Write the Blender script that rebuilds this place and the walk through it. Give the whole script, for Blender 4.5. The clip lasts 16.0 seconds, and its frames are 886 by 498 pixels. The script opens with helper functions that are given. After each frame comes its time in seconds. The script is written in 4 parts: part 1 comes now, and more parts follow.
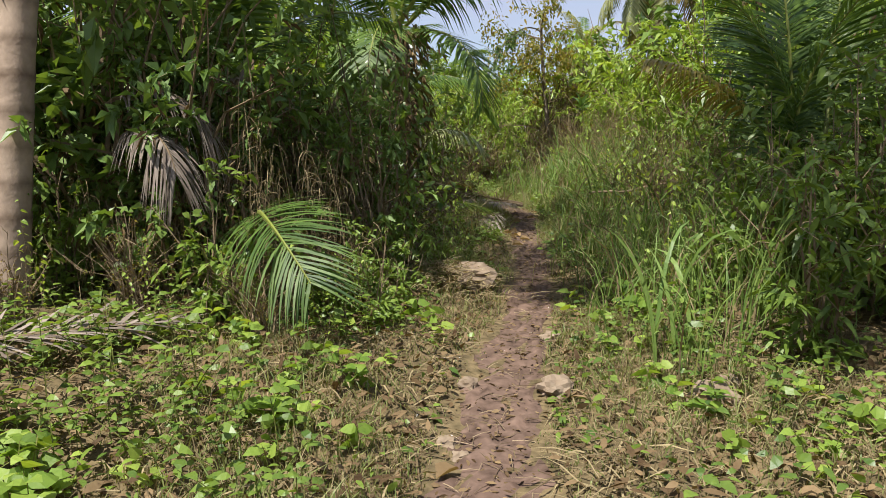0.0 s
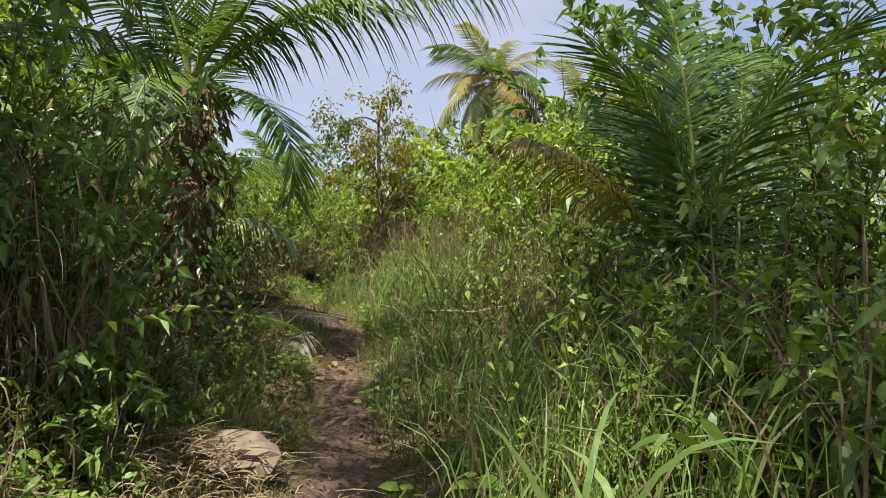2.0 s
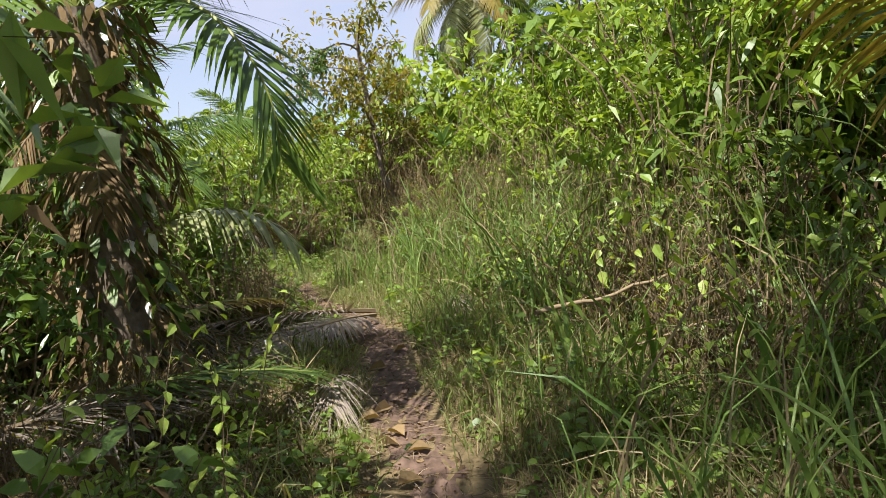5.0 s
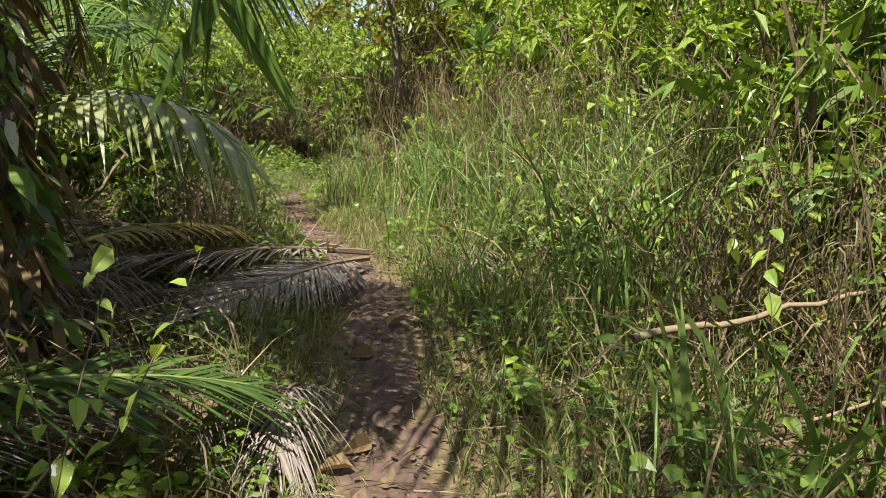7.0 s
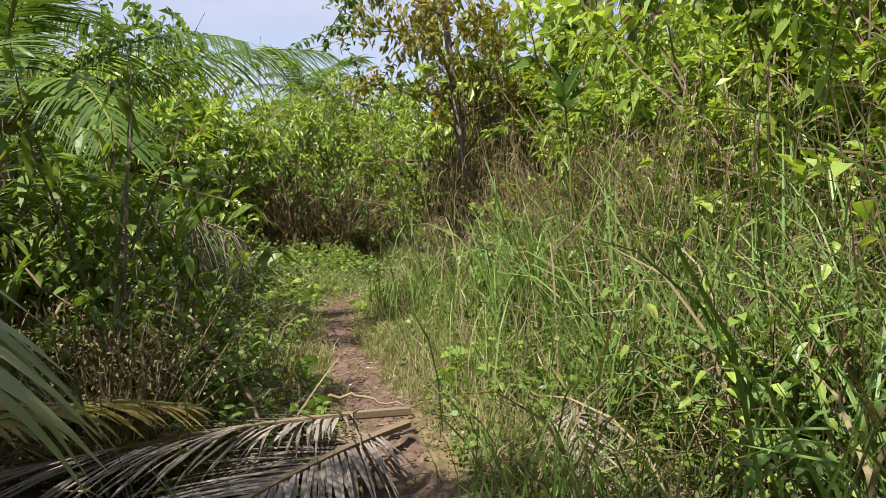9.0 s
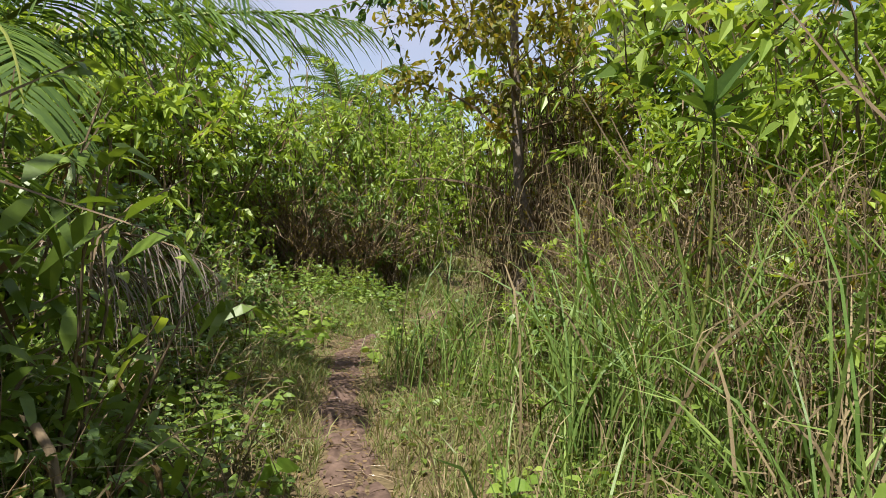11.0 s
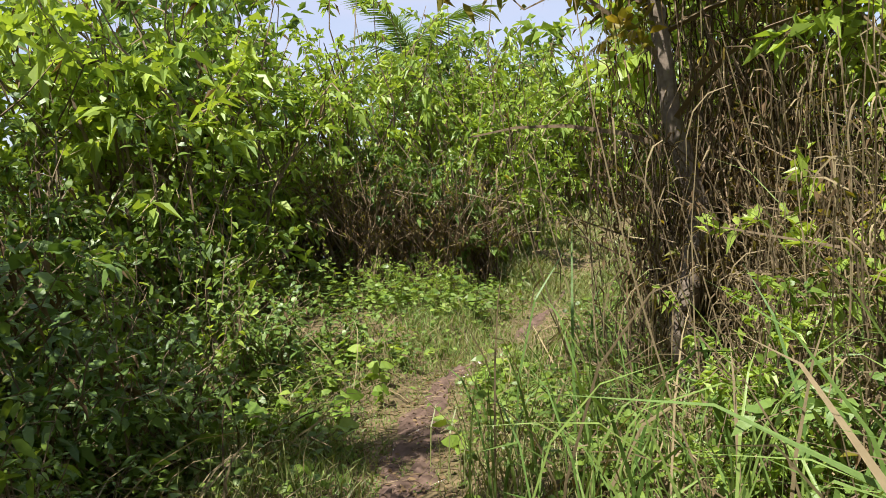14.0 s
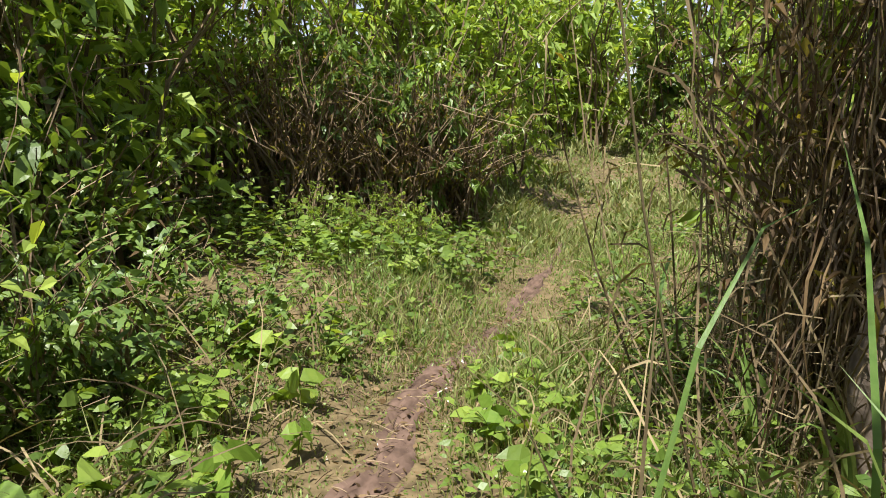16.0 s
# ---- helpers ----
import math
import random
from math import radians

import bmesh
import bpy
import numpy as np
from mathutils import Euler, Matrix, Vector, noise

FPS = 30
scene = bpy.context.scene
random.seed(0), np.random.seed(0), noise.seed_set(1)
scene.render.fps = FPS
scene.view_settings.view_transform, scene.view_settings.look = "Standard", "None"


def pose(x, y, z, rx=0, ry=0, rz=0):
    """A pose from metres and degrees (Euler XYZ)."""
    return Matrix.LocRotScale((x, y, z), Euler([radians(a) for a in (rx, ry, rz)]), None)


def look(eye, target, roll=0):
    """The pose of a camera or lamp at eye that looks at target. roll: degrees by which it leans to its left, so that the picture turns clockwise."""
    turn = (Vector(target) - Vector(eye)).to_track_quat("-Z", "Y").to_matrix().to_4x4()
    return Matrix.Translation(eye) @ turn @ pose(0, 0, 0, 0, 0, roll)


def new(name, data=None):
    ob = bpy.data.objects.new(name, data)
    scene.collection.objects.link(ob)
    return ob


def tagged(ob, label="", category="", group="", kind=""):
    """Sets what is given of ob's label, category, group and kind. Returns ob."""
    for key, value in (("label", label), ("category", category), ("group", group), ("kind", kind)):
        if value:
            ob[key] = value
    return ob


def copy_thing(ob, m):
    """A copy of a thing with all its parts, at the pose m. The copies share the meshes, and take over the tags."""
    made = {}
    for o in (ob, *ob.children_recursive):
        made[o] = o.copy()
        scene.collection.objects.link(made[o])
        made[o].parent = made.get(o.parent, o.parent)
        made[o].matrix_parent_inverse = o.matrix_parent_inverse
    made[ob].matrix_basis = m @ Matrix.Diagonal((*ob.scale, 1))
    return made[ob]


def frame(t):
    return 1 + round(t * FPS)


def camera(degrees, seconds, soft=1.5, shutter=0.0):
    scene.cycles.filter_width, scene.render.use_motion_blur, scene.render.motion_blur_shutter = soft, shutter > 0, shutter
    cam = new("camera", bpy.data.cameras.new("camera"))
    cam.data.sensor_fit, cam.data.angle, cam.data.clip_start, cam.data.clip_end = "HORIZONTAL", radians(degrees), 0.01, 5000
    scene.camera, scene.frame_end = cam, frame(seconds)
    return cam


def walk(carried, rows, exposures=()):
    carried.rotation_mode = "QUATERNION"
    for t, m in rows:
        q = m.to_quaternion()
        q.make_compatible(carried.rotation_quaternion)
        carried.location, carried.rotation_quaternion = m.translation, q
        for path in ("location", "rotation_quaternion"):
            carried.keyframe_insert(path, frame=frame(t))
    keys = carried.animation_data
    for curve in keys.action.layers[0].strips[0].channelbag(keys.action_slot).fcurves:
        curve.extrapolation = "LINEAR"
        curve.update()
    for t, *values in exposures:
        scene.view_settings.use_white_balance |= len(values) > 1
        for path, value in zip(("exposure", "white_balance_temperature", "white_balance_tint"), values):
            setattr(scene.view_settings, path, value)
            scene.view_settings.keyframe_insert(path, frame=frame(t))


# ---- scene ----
cam = camera(61.6, 16.0, soft=0.8)
PATH = [
    (0.0, (0.000, 0.000, 1.500), (0.000, 4.957, 0.847), 0.00),
    (0.5, (0.036, 0.562, 1.426), (0.309, 5.550, 1.217), -2.30),
    (1.0, (0.045, 1.227, 1.511), (0.045, 6.219, 1.231), -2.71),
    (1.5, (0.189, 1.864, 1.591), (0.705, 6.833, 1.383), 5.90),
    (2.0, (0.378, 2.424, 1.499), (1.470, 7.302, 1.567), 3.47),
    (2.5, (0.396, 3.134, 1.587), (1.646, 7.966, 1.292), 7.59),
    (3.0, (0.351, 3.673, 1.679), (1.340, 8.574, 1.683), 2.20),
    (5.5, (0.360, 5.991, 1.773), (1.538, 10.803, 1.096), -6.02),
    (6.0, (0.423, 6.401, 1.783), (1.581, 11.147, 0.719), -1.23),
    (6.5, (0.567, 6.897, 1.763), (1.790, 11.606, 0.608), -1.53),
    (7.0, (0.648, 7.491, 1.794), (1.784, 12.264, 0.831), 1.24),
    (7.5, (0.783, 7.936, 1.790), (1.737, 12.802, 1.149), 4.04),
    (8.0, (0.981, 8.516, 1.786), (1.730, 13.427, 1.219), -0.17),
    (10.5, (1.232, 10.960, 1.775), (1.714, 15.932, 1.549), -1.14),
    (11.0, (1.231, 11.455, 1.823), (1.664, 16.430, 1.570), 3.52),
    (11.5, (1.304, 11.979, 1.804), (1.561, 16.973, 1.778), 3.05),
    (12.0, (1.196, 12.537, 1.834), (0.666, 17.507, 1.706), 0.90),
    (12.5, (1.275, 13.008, 1.870), (0.700, 17.965, 1.558), 8.86),
    (13.0, (1.446, 13.558, 1.917), (0.764, 18.499, 1.573), 8.76),
    (13.5, (1.425, 13.994, 1.925), (0.777, 18.947, 1.685), 3.09),
    (14.0, (1.453, 14.465, 1.873), (1.194, 19.434, 1.383), -3.05),
    (14.5, (1.504, 15.077, 1.809), (1.423, 20.037, 1.179), -7.19),
    (15.0, (1.314, 15.683, 1.754), (1.224, 20.602, 0.865), -3.40),
    (15.5, (1.296, 16.193, 1.737), (1.304, 21.148, 1.062), 2.11),
    (16.0, (1.208, 16.855, 1.670), (1.273, 21.758, 0.693), 1.57),
]
walk(cam, [(t, look(eye, target, roll)) for t, eye, target, roll in PATH], exposures=[(0.0, 0.9), (3.0, 0.95), (5.5, 1.15), (7.5, 1.15), (11.0, 0.92), (13.0, 1.08), (16.0, 1.15)])

# ---- sky, sun ----
SUN_WAY = Vector((-0.27, -0.38, 0.88)).normalized()
world = bpy.data.worlds.new("sky")
scene.world = world
world.use_nodes = True
wn, wl = world.node_tree.nodes, world.node_tree.links
wn.clear()
w_out, w_bg = wn.new("ShaderNodeOutputWorld"), wn.new("ShaderNodeBackground")
w_sky, w_mix, w_ramp = wn.new("ShaderNodeTexSky"), wn.new("ShaderNodeMixRGB"), wn.new("ShaderNodeValToRGB")
w_co, w_map, w_noise = wn.new("ShaderNodeTexCoord"), wn.new("ShaderNodeMapping"), wn.new("ShaderNodeTexNoise")
w_sky.sky_type, w_sky.sun_disc = "NISHITA", False
w_sky.sun_elevation = math.asin(SUN_WAY.z)
w_sky.sun_rotation = math.atan2(SUN_WAY.x, SUN_WAY.y)
w_map.inputs["Scale"].default_value = (1.0, 1.0, 2.6)
w_noise.inputs["Scale"].default_value, w_noise.inputs["Detail"].default_value = 2.3, 6
w_ramp.color_ramp.elements[0].position, w_ramp.color_ramp.elements[1].position = 0.36, 0.62
w_ramp.color_ramp.elements[0].color, w_ramp.color_ramp.elements[1].color = (0.25, 0.25, 0.25, 1), (0.95, 0.95, 0.95, 1)
w_mix.inputs[2].default_value = (3.8, 4.0, 5.2, 1)
wl.new(w_co.outputs["Generated"], w_map.inputs[0])
wl.new(w_map.outputs[0], w_noise.inputs["Vector"])
wl.new(w_noise.outputs["Fac"], w_ramp.inputs[0])
wl.new(w_ramp.outputs[0], w_mix.inputs[0])
wl.new(w_sky.outputs[0], w_mix.inputs[1])
wl.new(w_mix.outputs[0], w_bg.inputs[0])
wl.new(w_bg.outputs[0], w_out.inputs[0])
w_bg.inputs[1].default_value = 0.085
sun = new("sun", bpy.data.lights.new("sun", "SUN"))
sun.data.energy, sun.data.angle, sun.data.color = 5.0, radians(0.5), (1.0, 0.96, 0.9)
sun.matrix_world = look(SUN_WAY * 60, (0, 0, 0))


# ---- materials ----
def material(name, colours, rough=0.6, through_light=0.0, grain=40.0, bump=0.2, spread=0.35, spec=0.4):
    """Colours run along each piece's own tone, shifted a little by grain and from one object to the next."""
    m = bpy.data.materials.new(name)
    m.use_nodes = True
    n, l = m.node_tree.nodes, m.node_tree.links
    n.clear()
    out, bsdf = n.new("ShaderNodeOutputMaterial"), n.new("ShaderNodeBsdfPrincipled")
    tone, co, tex, info = n.new("ShaderNodeAttribute"), n.new("ShaderNodeTexCoord"), n.new("ShaderNodeTexNoise"), n.new("ShaderNodeObjectInfo")
    tone.attribute_name = "tone"
    tex.inputs["Scale"].default_value, tex.inputs["Detail"].default_value = grain, 4
    l.new(co.outputs["Object"], tex.inputs["Vector"])
    add, add2, ramp = n.new("ShaderNodeMath"), n.new("ShaderNodeMath"), n.new("ShaderNodeValToRGB")
    add.operation = add2.operation = "MULTIPLY_ADD"
    l.new(tex.outputs["Fac"], add.inputs[0])
    add.inputs[1].default_value = spread
    l.new(tone.outputs["Fac"], add.inputs[2])
    l.new(info.outputs["Random"], add2.inputs[0])
    add2.inputs[1].default_value = 0.22
    l.new(add.outputs[0], add2.inputs[2])
    shift = n.new("ShaderNodeMath")
    shift.operation = "SUBTRACT"
    shift.inputs[1].default_value = spread * 0.5 + 0.11
    l.new(add2.outputs[0], shift.inputs[0])
    l.new(shift.outputs[0], ramp.inputs[0])
    el = ramp.color_ramp.elements
    for i, c in enumerate(colours):
        p = i / (len(colours) - 1)
        e = el[0] if i == 0 else el[1] if i == len(colours) - 1 else el.new(p)
        e.position, e.color = p, (*c, 1)
    l.new(ramp.outputs[0], bsdf.inputs["Base Color"])
    bsdf.inputs["Roughness"].default_value = rough
    bsdf.inputs["Specular IOR Level"].default_value = spec
    if bump:
        b = n.new("ShaderNodeBump")
        b.inputs["Strength"].default_value, b.inputs["Distance"].default_value = bump, 0.01
        l.new(tex.outputs["Fac"], b.inputs["Height"])
        l.new(b.outputs[0], bsdf.inputs["Normal"])
    if through_light:
        tr, mix, warm = n.new("ShaderNodeBsdfTranslucent"), n.new("ShaderNodeMixShader"), n.new("ShaderNodeMixRGB")
        warm.blend_type = "MULTIPLY"
        warm.inputs[0].default_value, warm.inputs[2].default_value = 1.0, (1.5, 1.4, 0.55, 1)
        l.new(ramp.outputs[0], warm.inputs[1])
        l.new(warm.outputs[0], tr.inputs[0])
        mix.inputs[0].default_value = through_light
        l.new(bsdf.outputs[0], mix.inputs[1])
        l.new(tr.outputs[0], mix.inputs[2])
        l.new(mix.outputs[0], out.inputs[0])
    else:
        l.new(bsdf.outputs[0], out.inputs[0])
    return m


LEAF = material("leaf_green", [(0.037, 0.085, 0.015), (0.072, 0.150, 0.020), (0.124, 0.220, 0.029), (0.206, 0.290, 0.046)], 0.42, 0.36, spec=0.4)
LEAF_DARK = material("leaf_dark", [(0.037, 0.090, 0.024), (0.068, 0.149, 0.032), (0.112, 0.209, 0.041), (0.194, 0.284, 0.059)], 0.42, 0.3, spec=0.4)
LEAF_LIGHT = material("leaf_light", [(0.095, 0.19, 0.024), (0.175, 0.3, 0.037), (0.26, 0.385, 0.051), (0.36, 0.45, 0.085)], 0.42, 0.42, spec=0.4)
LEAF_YELLOW = material("leaf_yellow", [(0.08, 0.13, 0.02), (0.14, 0.2, 0.025), (0.21, 0.24, 0.03), (0.32, 0.23, 0.04)], 0.5, 0.4, spec=0.25)
GRASS = material("grass_blade", [(0.060, 0.120, 0.017), (0.108, 0.200, 0.025), (0.178, 0.260, 0.041), (0.327, 0.310, 0.137)], 0.45, 0.33, spec=0.3)
GRASS_BLUE = material("grass_bluish", [(0.05, 0.12, 0.022), (0.092, 0.2, 0.03), (0.155, 0.27, 0.045), (0.26, 0.34, 0.09)], 0.45, 0.3, spec=0.3)
STRAW = material("dry_straw", [(0.076, 0.053, 0.027), (0.160, 0.114, 0.053), (0.251, 0.190, 0.095), (0.342, 0.274, 0.152)], 0.8, 0.2, spec=0.2)
DEAD = material("dead_frond", [(0.072, 0.053, 0.038), (0.151, 0.116, 0.089), (0.246, 0.199, 0.164), (0.358, 0.302, 0.253)], 0.75, 0.1, spec=0.2)
DEAD_LEAF = material("dead_leaf", [(0.046, 0.025, 0.011), (0.101, 0.060, 0.025), (0.184, 0.115, 0.055), (0.304, 0.212, 0.110)], 0.75, 0.2, spec=0.2)
BARK = material("bark", [(0.07, 0.05, 0.035), (0.14, 0.105, 0.075), (0.23, 0.18, 0.135), (0.33, 0.27, 0.21)], 0.9, 0, 25, 0.8, 0.9, 0.2)
TWIG = material("twig", [(0.06, 0.038, 0.02), (0.12, 0.08, 0.042), (0.2, 0.145, 0.085), (0.28, 0.21, 0.13)], 0.85, 0, 60, 0.3, spec=0.2)
STEM = material("green_stem", [(0.05, 0.075, 0.012), (0.09, 0.13, 0.02), (0.14, 0.18, 0.03), (0.2, 0.2, 0.05)], 0.6, 0, 60, 0.2, spec=0.3)
PALM_LEAF = material("palm_leaflet", [(0.024, 0.064, 0.015), (0.048, 0.111, 0.020), (0.087, 0.170, 0.027), (0.150, 0.230, 0.044)], 0.48, 0.36, 30, 0.1, 0.35, 0.3)
PALM_RIB = material("palm_rib", [(0.1, 0.13, 0.018), (0.16, 0.19, 0.03), (0.22, 0.23, 0.05)], 0.5, 0, 30, 0.2)
PALM_YELLOW = material("yellowing_leaflet", [(0.1, 0.12, 0.02), (0.2, 0.17, 0.02), (0.32, 0.22, 0.03), (0.36, 0.25, 0.07)], 0.45, 0.35, 30, 0.1)
PALM_PALE = material("pale_leaflet", [(0.14, 0.18, 0.05), (0.24, 0.28, 0.09), (0.34, 0.37, 0.15), (0.42, 0.42, 0.22)], 0.45, 0.3, 30, 0.1)
STONE = material("pale_stone", [(0.105, 0.068, 0.043), (0.167, 0.119, 0.076), (0.230, 0.170, 0.113), (0.293, 0.231, 0.165)], 0.9, 0, 14, 0.8, 0.9, 0.2)
RING_BARK = material("ringed_palm_bark", [(0.123, 0.085, 0.058), (0.237, 0.170, 0.121), (0.342, 0.255, 0.187), (0.437, 0.340, 0.257)], 0.85, 0, 22, 0.5, 0.5, 0.2)


def soil(name, colours, scale, spread=1.6):
    m = material(name, colours, 0.95, 0, scale, 0.9, spread, 0.2)
    return m


SOIL = soil("trail_soil", [(0.03, 0.017, 0.011), (0.065, 0.037, 0.025), (0.108, 0.064, 0.046), (0.18, 0.118, 0.088)], 11.0)
LITTER = soil("litter_ground", [(0.032, 0.026, 0.011), (0.076, 0.059, 0.023), (0.132, 0.097, 0.044), (0.207, 0.152, 0.079)], 13.0)


# ---- mesh tools ----
class Soup:
    """Collects triangles with a tone for each corner point and a material slot."""

    def __init__(self):
        self.v, self.f, self.t, self.m, self.n = [], [], [], [], 0

    def add(self, verts, faces, tone, slot=0):
        verts, faces = np.asarray(verts, float).reshape(-1, 3), np.asarray(faces, int).reshape(-1, 3)
        self.v.append(verts)
        self.f.append(faces + self.n)
        self.t.append(np.broadcast_to(np.asarray(tone, float), (len(verts),)))
        self.m.append(np.full(len(faces), slot))
        self.n += len(verts)

    def mesh(self, name, mats, smooth=False):
        v, f, t, mi = np.concatenate(self.v), np.concatenate(self.f), np.concatenate(self.t), np.concatenate(self.m)
        me = bpy.data.meshes.new(name)
        me.vertices.add(len(v))
        me.vertices.foreach_set("co", v.ravel())
        me.loops.add(len(f) * 3)
        me.loops.foreach_set("vertex_index", f.ravel())
        me.polygons.add(len(f))
        me.polygons.foreach_set("loop_start", np.arange(len(f)) * 3)
        me.polygons.foreach_set("material_index", mi)
        me.polygons.foreach_set("use_smooth", np.full(len(f), smooth))
        me.update()
        at = me.attributes.new("tone", "FLOAT", "POINT")
        at.data.foreach_set("value", t)
        for m in mats:
            me.materials.append(m)
        me.validate()
        return me


def unit(a):
    return a / np.maximum(np.linalg.norm(a, axis=-1, keepdims=True), 1e-9)


def leaves(soup, pos, way, length, width, rng, tone, slot=0, droop=0.25, fold=0.25, fine=False, medium=False):
    """Folded, drooping leaves at pos that point along way."""
    n = len(pos)
    way = unit(way)
    up = np.tile([0.0, 0, 1], (n, 1)) + rng.normal(0, 0.45, (n, 3))
    side = unit(np.cross(way, up))
    nor = np.cross(side, way)
    L, W = np.broadcast_to(length, n)[:, None], np.broadcast_to(width, n)[:, None]
    tip = pos + way * L - np.array([0, 0, 1.0]) * L * droop
    if fine:
        a = pos + way * L * 0.28 - np.array([0, 0, 1.0]) * L * droop * 0.1
        b = pos + way * L * 0.64 - np.array([0, 0, 1.0]) * L * droop * 0.42
        lift = nor * W * fold
        v = np.stack([pos, a + side * W * 0.46 + lift, a, a - side * W * 0.46 + lift, b + side * W * 0.36 + lift * 0.8, b, b - side * W * 0.36 + lift * 0.8, tip], 1)
        f = np.array([[0, 2, 1], [0, 3, 2], [1, 2, 5], [1, 5, 4], [2, 3, 6], [2, 6, 5], [4, 5, 7], [5, 6, 7]])
        k = 8
    elif medium:
        a = pos + way * L * 0.3 - np.array([0, 0, 1.0]) * L * droop * 0.1
        b = pos + way * L * 0.66 - np.array([0, 0, 1.0]) * L * droop * 0.45
        twist = nor * W * 0.12
        v = np.stack([pos, a + side * W * 0.46 + twist, a - side * W * 0.46, b + side * W * 0.36 + twist, b - side * W * 0.36, tip], 1)
        f = np.array([[0, 2, 1], [1, 2, 4], [1, 4, 3], [3, 4, 5]])
        k = 6
    else:
        a = pos + way * L * 0.42 - np.array([0, 0, 1.0]) * L * droop * 0.2 + nor * W * fold
        v = np.stack([pos, a + side * W * 0.5, tip, a - side * W * 0.5], 1)
        f = np.array([[0, 2, 1], [0, 3, 2]])
        k = 4
    F = (np.arange(n) * k)[:, None, None] + f[None]
    soup.add(v.reshape(-1, 3), F.reshape(-1, 3), np.repeat(np.broadcast_to(tone, n), k), slot)


def strips(soup, pts, width, rng, tone, slot=0, taper=(0.7, 1.0, 0.75, 0.0), side=None):
    """Ribbons along pts (n, k, 3): blades of grass and leaflets of palms."""
    n, k, _ = pts.shape
    run = unit(np.gradient(pts, axis=1))
    if side is None:
        flat = rng.normal(0, 1, (n, 1, 3)) * np.array([1, 1, 0.15])
        side = unit(np.cross(run, np.cross(flat, run) + 1e-6))
    w = np.interp(np.linspace(0, 1, k), np.linspace(0, 1, len(taper)), taper)[None, :, None] * np.broadcast_to(width, n)[:, None, None] * 0.5
    v = np.stack([pts + side * w, pts - side * w], 2).reshape(n, k * 2, 3)
    f = []
    for i in range(k - 1):
        f += [[2 * i, 2 * i + 1, 2 * i + 3], [2 * i, 2 * i + 3, 2 * i + 2]]
    if taper[-1] == 0:
        f = f[:-2] + [[2 * k - 4, 2 * k - 3, 2 * k - 2]]
    F = (np.arange(n) * 2 * k)[:, None, None] + np.array(f)[None]
    t = np.asarray(tone)
    t = np.repeat(np.broadcast_to(t, n), 2 * k)
    soup.add(v.reshape(-1, 3), F.reshape(-1, 3), t, slot)


def tubes(soup, pts, r0, r1, tone, slot=0, sides=3):
    """Tapered tubes along pts (n, k, 3)."""
    n, k, _ = pts.shape
    run = unit(np.gradient(pts, axis=1))
    ref = np.where(np.abs(run[..., 2:3]) > 0.9, np.array([1.0, 0, 0]), np.array([0, 0, 1.0]))
    a = unit(np.cross(run, ref))
    b = np.cross(run, a)
    rad = np.linspace(0, 1, k)[None, :, None, None]
    rad = np.broadcast_to(r0, n)[:, None, None, None] * (1 - rad) + np.broadcast_to(r1, n)[:, None, None, None] * rad
    ang = np.arange(sides) / sides * 2 * np.pi
    ring = a[:, :, None] * np.cos(ang)[:, None] + b[:, :, None] * np.sin(ang)[:, None]
    v = (pts[:, :, None] + ring * rad).reshape(n, k * sides, 3)
    f = []
    for i in range(k - 1):
        for j in range(sides):
            p, q = i * sides + j, i * sides + (j + 1) % sides
            f += [[p, q, q + sides], [p, q + sides, p + sides]]
    F = (np.arange(n) * k * sides)[:, None, None] + np.array(f)[None]
    soup.add(v.reshape(-1, 3), F.reshape(-1, 3), np.repeat(np.broadcast_to(tone, n), k * sides), slot)


def bend(a, b, sag, k, rng=None, wob=0.0):
    """Curves from a to b (n, 3) that sag by (n, 3) in the middle."""
    s = np.linspace(0, 1, k)[None, :, None]
    p = a[:, None] * (1 - s) + b[:, None] * s + sag[:, None] * 4 * s * (1 - s)
    if wob:
        p[:, 1:-1] += rng.normal(0, wob, p[:, 1:-1].shape)
    return p


def made(name, soup, mats, parent=None, smooth=False):
    ob = new(name, soup.mesh(name, mats, smooth))
    ob.parent = parent
    return ob


# ---- ground and trail ----
TRAIL = [(0.1, -6.0), (0.1, 0.0), (0.17, 3.0), (0.43, 4.7), (0.66, 5.8), (0.85, 6.9), (1.0, 8.0), (1.08, 10.0), (1.3, 12.0), (1.4, 12.9), (1.36, 13.8), (1.15, 15.5), (1.04, 16.6), (0.97, 18.9), (1.02, 19.8), (1.25, 20.8), (1.74, 21.9), (2.3, 23.6), (3.5, 28.0), (5.2, 33.0)]
TX, TY = np.array([p[0] for p in TRAIL]), np.array([p[1] for p in TRAIL])


def trail_x(y):
    return (np.interp(y - 0.5, TY, TX) + np.interp(y, TY, TX) * 2 + np.interp(y + 0.5, TY, TX)) / 4


def rough(x, y):
    return (0.05 * np.sin(1.7 * x + 0.6 * y) + 0.04 * np.sin(2.9 * y - 1.3 * x + 1) + 0.018 * np.sin(7.1 * x + 3.3 * y) + 0.016 * np.sin(9.7 * y - 4.1 * x))


